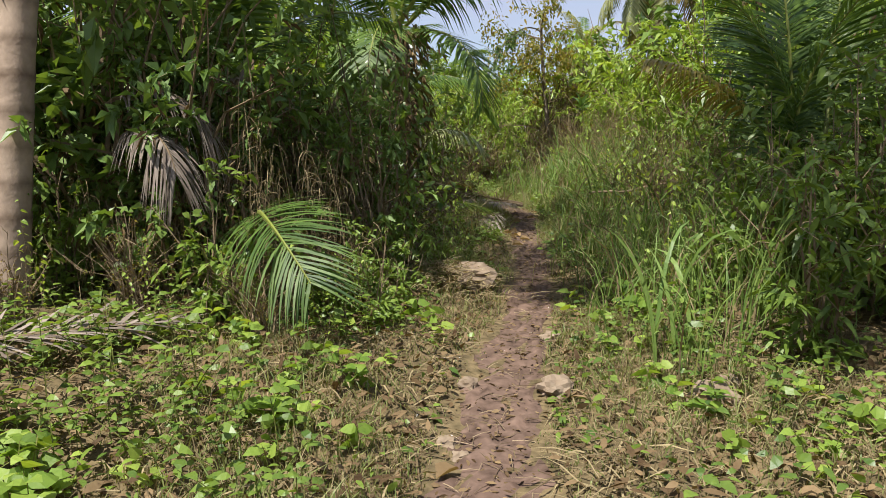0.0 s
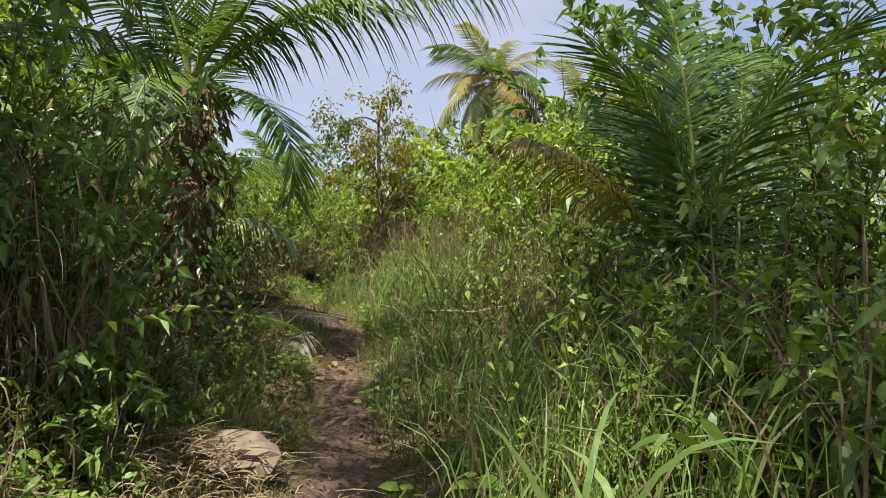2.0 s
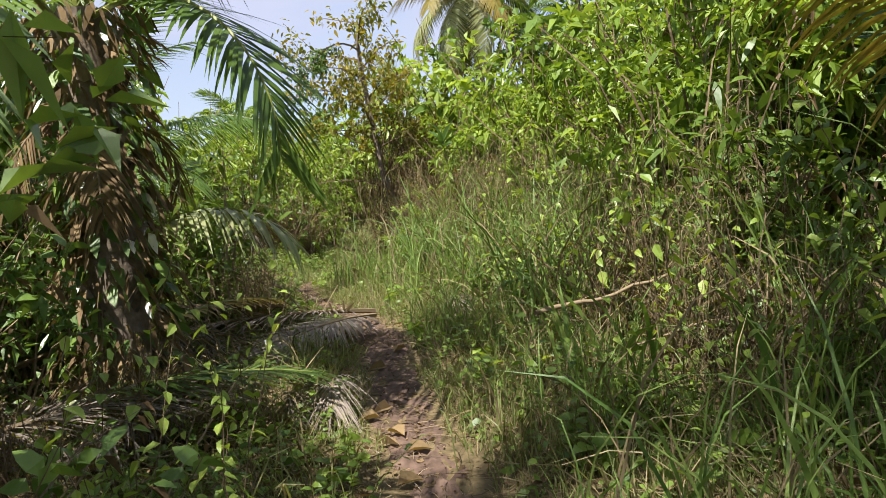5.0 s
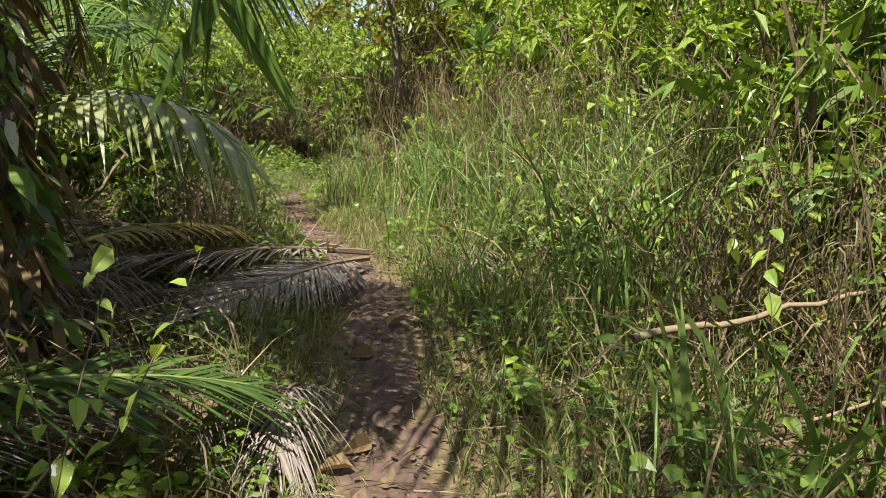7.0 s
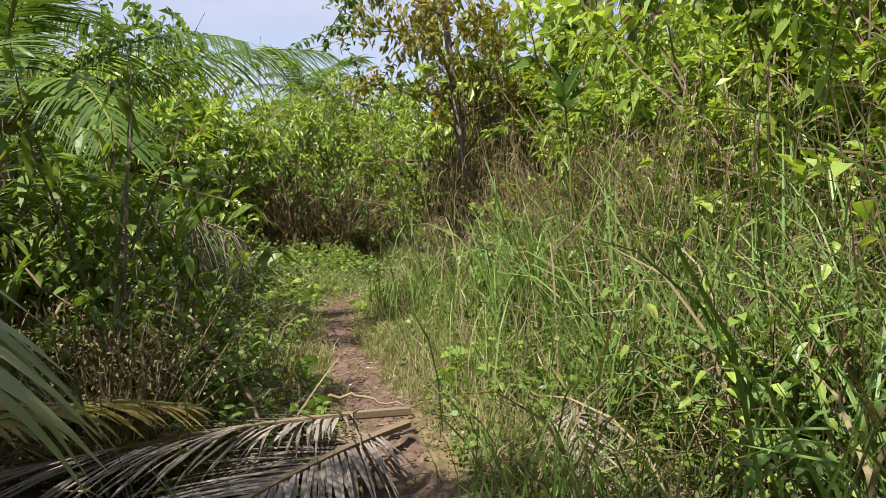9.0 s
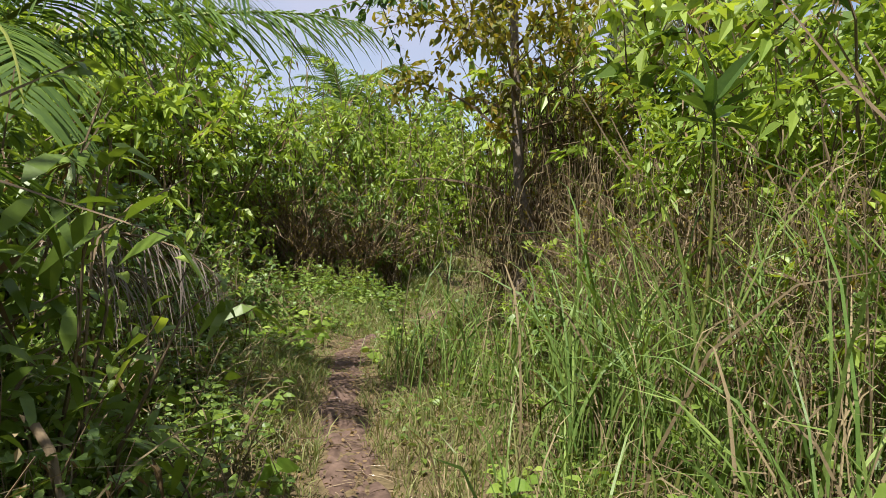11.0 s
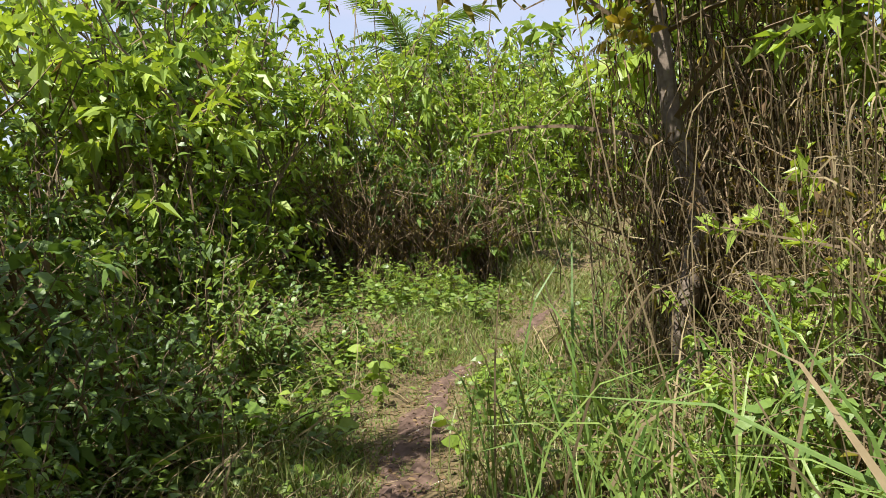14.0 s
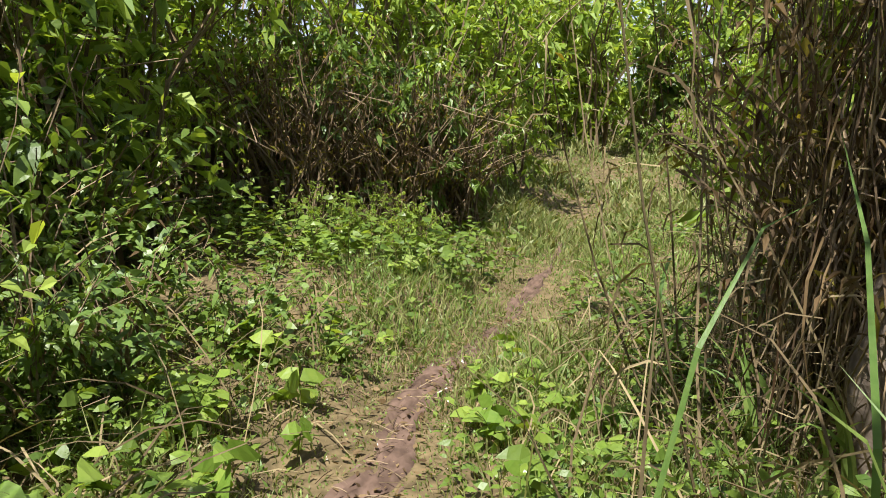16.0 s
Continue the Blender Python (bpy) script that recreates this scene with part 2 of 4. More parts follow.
def ground_z(x, y):
    x, y = np.asarray(x, float), np.asarray(y, float)
    d = np.abs(x - trail_x(y))
    base = np.interp(y, [-5, 0, 4, 6, 8, 13, 16, 19, 21.5, 25, 34, 60], [0.0, 0.0, 0.1, 0.2, 0.28, 0.42, 0.35, 0.25, 0.15, 0.22, 0.65, 0.8])
    bank = 0.10 * np.clip((d - 0.25) / 0.5, 0, 1) + 0.22 * np.clip((d - 1.0) / 2.5, 0, 1)
    mound = 0.17 * np.exp(-(((x - 0.22) / 0.36) ** 2 + ((y - 6.4) / 0.3) ** 2))
    return base + bank + mound + rough(x, y) * np.clip(d / 0.6, 0.25, 1)


def sheet(xs, ys, lift=0.0, keep=None):
    X, Y = np.meshgrid(xs, ys)
    v = np.stack([X, Y, ground_z(X, Y) + lift], -1).reshape(-1, 3)
    nx, i = len(xs), np.arange((len(ys) - 1) * (len(xs) - 1))
    p = i // (nx - 1) * nx + i % (nx - 1)
    return v, np.concatenate([np.stack([p, p + 1, p + nx + 1], 1), np.stack([p, p + nx + 1, p + nx], 1)])


rng = np.random.default_rng(5)
near = np.concatenate([[-400, -150, -60, -25, -14, -9, -7], np.arange(-5.5, 8, 0.2), [9, 11, 15, 25, 60, 150, 400]])
deep = np.concatenate([[-400, -150, -60, -25, -14], np.arange(-6, 30, 0.28), [34, 38, 45, 60, 100, 200, 500]])
s = Soup()
v, f = sheet(near, deep)
s.add(v, f, 0.35 + 0.2 * rng.random(len(v)))
tagged(made("ground", s, [LITTER], None, True), "dark forest soil covered with leaf litter and grass", "ground", kind="structure")

s = Soup()
us, ys = np.linspace(-1, 1, 15), np.arange(-6, 25, 0.07)
U, Y = np.meshgrid(us, ys)
half = np.interp(Y, [-6, 3, 6, 12, 15, 19, 21.5, 25], [0.34, 0.3, 0.22, 0.23, 0.2, 0.17, 0.11, 0.0]) + 0.03 * np.sin(3.1 * Y) + 0.03 * np.sin(8.3 * Y + 2 * U)
X = trail_x(Y) + U * half
Z = ground_z(X, Y) + 0.012 - 0.05 * np.abs(U) ** 6 + 0.006 * np.sin(23 * X + 7 * Y + 2 * np.sin(3 * Y)) + 0.006 * np.sin(9 * Y - 17 * X) + rng.normal(0, 0.01, X.shape)
i = np.arange((len(ys) - 1) * 14)
p = i // 14 * 15 + i % 14
s.add(np.stack([X, Y, Z], -1), np.concatenate([np.stack([p, p + 1, p + 16], 1), np.stack([p, p + 16, p + 15], 1)]), 0.4 + 0.25 * rng.random(X.size))
tagged(made("trail", s, [SOIL], None, True), "narrow trodden footpath of reddish brown earth", "path", kind="structure")


# ---- plants: makers ----
def shrub(name, h, spread, stems, count, size, aspect, leaf_mat, seed, dead=0.08, low=0.15, label="", medium=False, upright=0.5):
    """A leafy bush: curved stems with twigs, and leaves set along the twigs."""
    r = np.random.default_rng(seed)
    base = np.stack([r.normal(0, 0.14 * spread, stems), r.normal(0, 0.14 * spread, stems), np.full(stems, -0.12)], 1)
    ang, rad = r.random(stems) * 6.283, np.sqrt(r.random(stems)) * spread
    top = np.stack([np.cos(ang) * rad, np.sin(ang) * rad, h * (1 - 0.45 * (rad / spread) ** 2) * r.uniform(0.55, 1.08, stems)], 1)
    sag = np.stack([-np.cos(ang) * rad * 0.2, -np.sin(ang) * rad * 0.2, h * 0.12 * r.random(stems)], 1)
    main = bend(base, top, sag, 6, r, 0.03 * h / 2)
    wood, green = Soup(), Soup()
    tubes(wood, main, 0.007 + 0.004 * h, 0.003, 0.3 + 0.4 * r.random(stems))
    twigs = stems * 6
    who, part = r.integers(0, stems, twigs), low + (1 - low) * r.random(twigs) ** 0.8
    seg = np.minimum((part * 5).astype(int), 4)
    root = main[who, seg] + (main[who, seg + 1] - main[who, seg]) * (part * 5 - seg)[:, None]
    way = unit(r.normal(0, 1, (twigs, 3)) + np.array([0, 0, upright])) * r.uniform(0.15, 0.5, twigs)[:, None] * (0.35 + 0.3 * h)
    tw = bend(root, root + way, np.tile([0, 0, 0.03], (twigs, 1)), 2)
    strips(wood, tw, 0.008, r, 0.3 + 0.5 * r.random(twigs), 0, (1.0, 0.5))
    on, q = r.integers(0, twigs, count), r.random(count) ** 0.7
    pos = root[on] + way[on] * q[:, None] + r.normal(0, 0.012, (count, 3))
    dirn = unit(way[on]) * 0.6 + r.normal(0, 0.75, (count, 3)) + np.array([0, 0, 0.1])
    L = size * r.uniform(0.55, 1.25, count)
    shade = np.clip(0.25 + 0.25 * r.random(twigs)[on] + 0.35 * r.random(count), 0, 1)
    old = r.random(count) < dead
    leaves(green, pos[~old], dirn[~old], L[~old], L[~old] * aspect, r, shade[~old], 0, 0.35, 0.25, False, medium)
    if old.any():
        leaves(green, pos[old], dirn[old] * [1, 1, 0.3] - [0, 0, 0.5], L[old] * 0.75, L[old] * aspect * 0.5, r, shade[old] * 0.6, 1, 0.6, 0.4)
    ob = made(name, wood, [TWIG])
    made("foliage", green, [leaf_mat, DEAD_LEAF], ob)
    return tagged(ob, label, "shrub", name)


def grass_clump(name, blades, h, w, mat, seed, spread=0.2, label="", droop=0.5, dry=0.12, k=6):
    r = np.random.default_rng(seed)
    a = np.stack([r.normal(0, spread, blades), r.normal(0, spread, blades), np.full(blades, -0.08)], 1)
    hh, ang = h * r.uniform(0.45, 1.1, blades), r.random(blades) * 6.283
    out = hh * r.uniform(0.1, droop, blades)
    b = a + np.stack([np.cos(ang) * out, np.sin(ang) * out, hh * r.uniform(0.55, 1.0, blades)], 1)
    sag = np.stack([-np.cos(ang) * out * 0.22, -np.sin(ang) * out * 0.22, hh * 0.16 * (out / hh / 0.4)], 1)
    pts = bend(a, b, sag, k)
    s = Soup()
    old = r.random(blades) < dry
    W = w * r.uniform(0.6, 1.25, blades)
    T = 0.2 + 0.6 * r.random(blades)
    strips(s, pts[~old], W[~old], r, T[~old], 0)
    if old.any():
        strips(s, pts[old], W[old], r, T[old], 1)
    return tagged(made(name, s, [mat, STRAW]), label, "grass", name)


def herb(name, stems, h, size, aspect, mat, seed, spread=0.16, per=7, label=""):
    """A low broad-leaved weed with opposite leaves on thin stems."""
    r = np.random.default_rng(seed)
    a = np.stack([r.normal(0, spread, stems), r.normal(0, spread, stems), np.full(stems, -0.06)], 1)
    b = a + np.stack([r.normal(0, 0.3 * h, stems), r.normal(0, 0.3 * h, stems), h * r.uniform(0.5, 1.1, stems)], 1)
    pts = bend(a, b, np.tile([0, 0, 0.04], (stems, 1)), 4)
    wood, green = Soup(), Soup()
    tubes(wood, pts, 0.004, 0.002, 0.3 + 0.5 * r.random(stems))
    tubes(wood, bend(np.tile([0.0, 0, -0.08], (stems, 1)), a, np.zeros((stems, 3)), 2), 0.005, 0.004, 0.3)
    on = np.repeat(np.arange(stems), per)
    q = np.tile(np.linspace(0.3, 1.0, per), stems)
    pos = a[on] + (b - a)[on] * q[:, None] + np.array([0, 0, 0.16]) * (q * (1 - q))[:, None]
    ang = np.tile(np.arange(per) * 2.4, stems) + r.random(stems)[on] * 6
    dirn = np.stack([np.cos(ang), np.sin(ang), 0.35 + 0.3 * r.random(len(on))], 1)
    L = size * r.uniform(0.6, 1.2, len(on))
    leaves(green, pos, dirn, L, L * aspect, r, 0.2 + 0.5 * r.random(len(on)) + 0.15 * (q > 0.9), 0, 0.4, 0.2, False, True)
    ob = made(name, wood, [STEM])
    made("foliage", green, [mat], ob)
    return tagged(ob, label, "weed", name)


def frond_mesh(length, rise, fall, pairs, leaflet, seed, mats, curl=0.5, width=0.035, gap=0.15, tilt=0.1, missing=0.0, slack=0.4, sweep=1.0, mess=0.0):
    """A feather-shaped palm leaf that leaves the origin along +y, rising at first and then bending over."""
    r = np.random.default_rng(seed)
    k = 14
    q = np.linspace(0, 1, k)
    el = np.radians(rise + (fall - rise) * q ** 1.3)
    step = length / (k - 1)
    yy = np.concatenate([[0], np.cumsum(np.cos(el[:-1]) * step)])
    zz = np.concatenate([[0], np.cumsum(np.sin(el[:-1]) * step)])
    xx = 0.05 * length * (q ** 2) * r.normal(0, 0.8)
    line = np.stack([xx, yy, zz], 1)
    s = Soup()
    tubes(s, line[None], 0.012 + 0.006 * length, 0.004, 0.5, 1, 5)
    at = np.repeat(np.linspace(gap, 0.995, pairs), 2) + r.normal(0, 0.004, pairs * 2)
    sgn = np.tile([-1.0, 1.0], pairs)
    ok = r.random(pairs * 2) >= missing
    at, sgn = np.clip(at[ok], gap * 0.8, 1), sgn[ok]
    n = len(at)
    root = np.stack([np.interp(at, q, line[:, j]) for j in range(3)], 1)
    run = unit(np.stack([np.interp(at, q, np.gradient(line[:, j])) for j in range(3)], 1))
    side = unit(np.cross(run, np.array([0, 0, 1.0]) + 0 * run))
    upw = np.cross(side, run)
    u = (at - gap) / (1 - gap)
    ll = leaflet * (0.35 + 0.65 * np.sin(np.pi * np.clip(0.12 + 0.8 * u, 0, 1)) ** 0.8) * r.uniform(0.88, 1.1, n)
    fwd = (0.35 + 0.75 * u) * sweep
    way = unit(side * sgn[:, None] + run * fwd[:, None] + upw * (tilt + r.normal(0, 0.09, n))[:, None] + r.normal(0, 1, (n, 3)) * mess)
    kk = 5
    sq = np.linspace(0, 1, kk)[None, :, None]
    pts = root[:, None] + way[:, None] * ll[:, None, None] * sq
    pts[..., 2] -= (ll[:, None] * (slack * r.uniform(0.7, 1.3, n))[:, None] * sq[..., 0] ** 2.0)
    broad = unit(np.cross(np.gradient(pts, axis=1), upw[:, None] + 0 * pts))
    strips(s, pts, width * r.uniform(0.8, 1.1, n), r, 0.2 + 0.55 * r.random(n), 0, (0.45, 1, 0.85, 0.5, 0), broad)
    return s.mesh("frond", mats)


def palm(name, at, trunk_h, r0, fronds, meshes, label, seed, lo=0.0, hi=65.0, rings=True, twist=0.0, mats=None, size=1.0, lean=(0, 0)):
    """A trunk with leaf bases and a crown of fronds, each a part."""
    r = np.random.default_rng(seed)
    root = new(name)
    root.location = (at[0], at[1], float(ground_z(at[0], at[1])) - 0.05)
    k = max(5, int(trunk_h / 0.12))
    q = np.linspace(0, 1, k)
    line = np.stack([lean[0] * q ** 1.5, lean[1] * q ** 1.5, q * trunk_h], 1)
    s = Soup()
    tubes(s, line[None], r0, r0 * 0.75, 0.45, 0, 12)
    n = int(trunk_h * 26)
    w = np.linspace(0, 1, n)
    ang = np.arange(n) * 2.4
    pos = np.stack([np.interp(w, q, line[:, 0]) + np.cos(ang) * r0 * 0.8, np.interp(w, q, line[:, 1]) + np.sin(ang) * r0 * 0.8, w * trunk_h], 1)
    if rings:
        stub = pos + np.stack([np.cos(ang) * 0.1, np.sin(ang) * 0.1, np.full(n, 0.14)], 1)
        tubes(s, bend(pos, stub, np.zeros((n, 3)), 3), 0.045, 0.02, r.random(n), 0, 4)
    made("trunk", s, [BARK], root, True)
    for i in range(fronds):
        el = hi + (lo - hi) * (i / max(1, fronds - 1)) ** 0.9
        f = new("frond", meshes[i % len(meshes)])
        f.parent = root
        f.matrix_basis = Matrix.Translation(line[-1] - [0, 0, 0.1 * i / fronds]) @ pose(0, 0, 0, 0, 0, twist + i * 137.5 + r.normal(0, 8)) @ pose(0, 0, 0, el, r.normal(0, 12), 0) @ Matrix.Scale(size * r.uniform(0.85, 1.1), 4)
    return tagged(root, label, "palm")


def placed(ob, x, y, turn=0.0, size=1.0, tall=1.0, sink=0.0):
    """Sets the first of a kind, or a copy, on the ground."""
    c = copy_thing(ob, pose(x, y, float(ground_z(x, y)) - sink, 0, 0, turn) @ Matrix.Diagonal((size, size, size * tall, 1)))
    return c


def drop_first(ob):
    """Takes away a pattern that has been copied."""
    for o in (*ob.children_recursive, ob):
        bpy.data.objects.remove(o)


# ---- patterns of plants ----
bush_a = shrub("leafy_bush", 1.7, 0.75, 14, 780, 0.112, 0.44, LEAF, 11, 0.05, 0.12, "dense green bush with narrow pointed leaves", True)
bush_b = shrub("leafy_bush", 1.5, 0.8, 13, 680, 0.125, 0.5, LEAF_DARK, 12, 0.12, 0.08, "dark green bush with broad leaves and dead ones among them", True)
bush_c = shrub("climber_bush", 2.6, 0.85, 14, 1650, 0.097, 0.5, LEAF_DARK, 13, 0.1, 0.05, "tall dark bush overgrown with leafy climbers")
bush_d = shrub("light_bush", 2.2, 0.9, 15, 1800, 0.087, 0.42, LEAF_LIGHT, 14, 0.04, 0.15, "light green bush with small drooping leaves in sunlight")
far_dark = shrub("tall_thicket_bush", 2.6, 1.0, 12, 1150, 0.13, 0.5, LEAF_DARK, 17, 0.04, 0.05, "tall dark green bush in the thicket")
far_light = shrub("tall_thicket_bush", 2.4, 1.0, 12, 1150, 0.125, 0.45, LEAF_LIGHT, 18, 0.04, 0.1, "tall light green bush in the thicket")
bush_e = shrub("dry_bush", 1.6, 0.8, 30, 1500, 0.055, 0.42, LEAF_YELLOW, 15, 0.75, 0.05, "brown half-dead bush of thin twigs and withered leaves", upright=1.2)
bush_f = shrub("lance_leaved_bush", 1.9, 0.6, 9, 520, 0.17, 0.27, LEAF, 16, 0.03, 0.12, "bush with long lance-shaped green leaves", True)
tall_grass = [grass_clump("tall_grass", 46, 1.25, 0.015, GRASS_BLUE, 20 + i, 0.22, "tall arching green grass clump beside the trail", 0.65, 0.12, 5) for i in range(3)]
mid_grass = [grass_clump("meadow_grass", 44, 0.6, 0.009, GRASS, 30 + i, 0.2, "fine green grass tuft beside the trail", 0.7, 0.12, 4) for i in range(3)]
broad_grass = [grass_clump("broad_bladed_grass", 11, 1.1, 0.032, GRASS_BLUE, 40 + i, 0.1, "clump of broad arching grass blades", 0.8, 0.05, 8) for i in range(2)]
weeds = [herb("broadleaf_weed", 7, 0.38, 0.10, 0.55, LEAF, 50, label="low broad-leaved green weed on the forest floor"),
         herb("broadleaf_weed", 5, 0.3, 0.12, 0.7, LEAF_LIGHT, 51, label="light green weed with heart-shaped leaves"),
         herb("broadleaf_weed", 9, 0.5, 0.085, 0.42, LEAF, 52, per=9, label="upright green weed with pointed leaves")]


def reeds(name, seed, stems=30, h=2.1, spread=0.32, label="dense stand of dry brown reed canes"):
    """Upright dry canes with withered, hanging blades."""
    r = np.random.default_rng(seed)
    a = np.stack([r.normal(0, spread, stems), r.normal(0, spread, stems), np.full(stems, -0.1)], 1)
    b = a + np.stack([r.normal(0, 0.3, stems), r.normal(0, 0.3, stems), h * r.uniform(0.45, 1.1, stems)], 1)
    wood, dry = Soup(), Soup()
    tubes(wood, bend(a, b, r.normal(0, 0.06, (stems, 3)) * [1, 1, 0], 5), 0.006, 0.0025, r.random(stems) * 0.7)
    n = stems * 15
    on, q = r.integers(0, stems, n), r.uniform(0.05, 1, n)
    p = a[on] + (b - a)[on] * q[:, None]
    ang, L = r.random(n) * 6.283, r.uniform(0.2, 0.55, n)
    end = p + np.stack([np.cos(ang) * L * 0.4, np.sin(ang) * L * 0.4, -L * r.uniform(0.1, 0.95, n)], 1)
    strips(dry, bend(p, end, np.stack([np.cos(ang) * 0.06, np.sin(ang) * 0.06, L * 0.18], 1), 5), 0.009, r, 0.75 * r.random(n), (r.random() > 2) * 1)
    ob = made(name, wood, [STRAW])
    made("withered_blades", dry, [STRAW], ob)
    return tagged(ob, label, "reed", name)


dry_reeds = [reeds("dry_reeds", 60 + i) for i in range(3)]
reed_grass = [grass_clump("reed_grass", 64, 2.0, 0.015, GRASS_BLUE, 70 + i, 0.3, "tall upright green grass mixed with dry stalks", 0.75, 0.22, 6) for i in range(3)]


def heart_climber(name, seed, h=1.5, stems=6, label="thin climbing stems with heart-shaped light green leaves"):
    """Winding stems that lean on each other, each with a row of broad leaves."""
    r = np.random.default_rng(seed)
    a = np.stack([r.normal(0, 0.12, stems), r.normal(0, 0.12, stems), np.full(stems, -0.06)], 1)
    b = np.stack([r.normal(0, 0.4, stems), r.normal(0, 0.3, stems), h * r.uniform(0.6, 1.1, stems)], 1)
    line = bend(a, b, r.normal(0, 0.1, (stems, 3)), 9, r, 0.025)
    wood, green = Soup(), Soup()
    tubes(wood, line, 0.005, 0.002, 0.4)
    tubes(wood, bend(np.tile([0.0, 0, -0.08], (stems, 1)), a, np.zeros((stems, 3)), 2), 0.006, 0.005, 0.3)
    n = stems * 13
    on, q = np.repeat(np.arange(stems), 13), np.tile(np.linspace(0.2, 1, 13), stems) * 7.99
    k = q.astype(int)
    pos = line[on, k] + (line[on, k + 1] - line[on, k]) * (q - k)[:, None]
    L = r.uniform(0.045, 0.09, n)
    leaves(green, pos, r.normal(0, 1, (n, 3)) * [1, 1, 0.2] + [0, -0.3, -0.25], L, L * 0.75, r, 0.3 + 0.6 * r.random(n), 0, 0.35, 0.15, True)
    ob = made(name, wood, [TWIG])
    made("foliage", green, [LEAF_LIGHT], ob)
    return tagged(ob, label, "climber", name)


climbers = [heart_climber("heart_leaved_climber", 75 + i) for i in range(2)]

# ---- the growth along the trail ----
pick = np.random.default_rng(77)
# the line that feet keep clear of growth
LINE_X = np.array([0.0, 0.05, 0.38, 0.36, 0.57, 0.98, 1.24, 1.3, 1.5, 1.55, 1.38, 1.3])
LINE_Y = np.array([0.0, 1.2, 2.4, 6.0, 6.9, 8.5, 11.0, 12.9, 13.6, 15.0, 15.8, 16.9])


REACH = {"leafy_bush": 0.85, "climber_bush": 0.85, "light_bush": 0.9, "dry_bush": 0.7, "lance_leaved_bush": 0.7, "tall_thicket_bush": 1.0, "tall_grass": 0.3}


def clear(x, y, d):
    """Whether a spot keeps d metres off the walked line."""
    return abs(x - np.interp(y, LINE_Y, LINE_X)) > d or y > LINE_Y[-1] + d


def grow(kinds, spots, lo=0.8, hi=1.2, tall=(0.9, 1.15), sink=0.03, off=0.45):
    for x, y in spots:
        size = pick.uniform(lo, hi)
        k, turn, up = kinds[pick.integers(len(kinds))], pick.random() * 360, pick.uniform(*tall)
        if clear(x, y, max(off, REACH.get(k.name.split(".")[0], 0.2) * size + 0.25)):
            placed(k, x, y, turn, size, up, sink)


def belt(y0, y1, d0, d1, n, side):
    """Spots at d0 to d1 metres from the trail, left (-1) or right (+1) of it, spread evenly."""
    y = y0 + (y1 - y0) * (np.arange(n) * 0.618 % 1) + pick.normal(0, 0.06, n)
    d = d0 + (d1 - d0) * (np.arange(n) * 0.7549 % 1) + pick.normal(0, 0.05, n)
    return [(float(trail_x(b) + side * a), float(b)) for a, b in zip(d, y)]


# left side, up to the shaggy palm
grow([bush_c, bush_b], belt(6.3, 7.8, 1.3, 1.9, 4, -1), 0.8, 1.0, off=0.9)
grow([bush_c], belt(7.6, 12.4, 2.3, 3.1, 6, -1), 0.8, 1.0, off=0.9)
grow([bush_e], belt(7.2, 10.5, 1.3, 2.2, 4, -1), 0.4, 0.6, off=0.6)
grow(weeds, belt(8.0, 14.0, 0.5, 2.2, 40, -1), 0.5, 0.9)
grow(climbers, belt(7.2, 9.6, 0.9, 1.5, 5, -1), 0.6, 0.95, off=0.8)
grow([far_dark], [(-3.4, 6.4), (-4.4, 5.6), (-2.9, 5.9)], 1.7, 2.1)
grow(dry_reeds, belt(5.4, 6.8, 1.6, 3.6, 9, -1), 0.5, 0.8)
grow([bush_e], belt(4.6, 6.4, 1.5, 3.8, 7, -1), 0.3, 0.55)
grow(climbers, belt(4.4, 6.2, 1.2, 3.6, 9, -1), 0.35, 0.6)
grow(mid_grass, belt(6.6, 9.5, 0.5, 1.5, 16, -1), 0.6, 1.0)
grow([bush_c, bush_b], belt(6.0, 12.5, 2.5, 3.5, 9, -1), 0.95, 1.25)
grow([far_dark, far_light], belt(7.5, 13.5, 3.4, 6.0, 10, -1), 1.4, 1.8)
grow([bush_c, bush_a], belt(5.8, 7.5, 2.6, 5.0, 6, -1), 1.1, 1.4)
grow([bush_b, bush_a], belt(5.0, 6.4, 2.0, 4.5, 8, -1), 0.5, 0.9)
grow([bush_a, bush_f], belt(5.0, 7.5, 1.0, 1.5, 6, -1), 0.4, 0.55)
grow([bush_b, bush_a], belt(6.6, 9.0, 0.8, 1.6, 8, -1), 0.25, 0.4, off=0.5)
grow(weeds, belt(6.5, 12.5, 0.5, 1.6, 24, -1), 0.5, 0.85)
grow(weeds, belt(2.4, 6.0, 0.8, 3.8, 70, -1), 0.7, 1.1)
# right side: tall grass before bushes
grow(tall_grass, belt(5.4, 7.6, 0.7, 1.9, 16, 1), 0.6, 1.0)
grow(tall_grass, belt(7.6, 12.5, 0.5, 1.9, 20, 1), 0.4, 0.75)
grow(mid_grass, belt(7.0, 12.5, 0.4, 1.6, 24, 1), 0.6, 0.9)
grow(tall_grass, belt(4.4, 6.4, 1.2, 2.2, 8, 1), 0.6, 0.85)
grow(broad_grass, belt(4.6, 10.0, 1.0, 2.0, 9, 1), 0.6, 1.0)
grow(weeds, belt(2.6, 12.5, 0.5, 2.2, 60, 1), 0.7, 1.2)
grow([bush_f, bush_a], belt(4.4, 7.2, 1.9, 2.7, 7, 1), 0.7, 1.0)
grow([bush_b, bush_a], belt(5.5, 9.0, 1.5, 2.4, 8, 1), 0.4, 0.62, off=0.7)
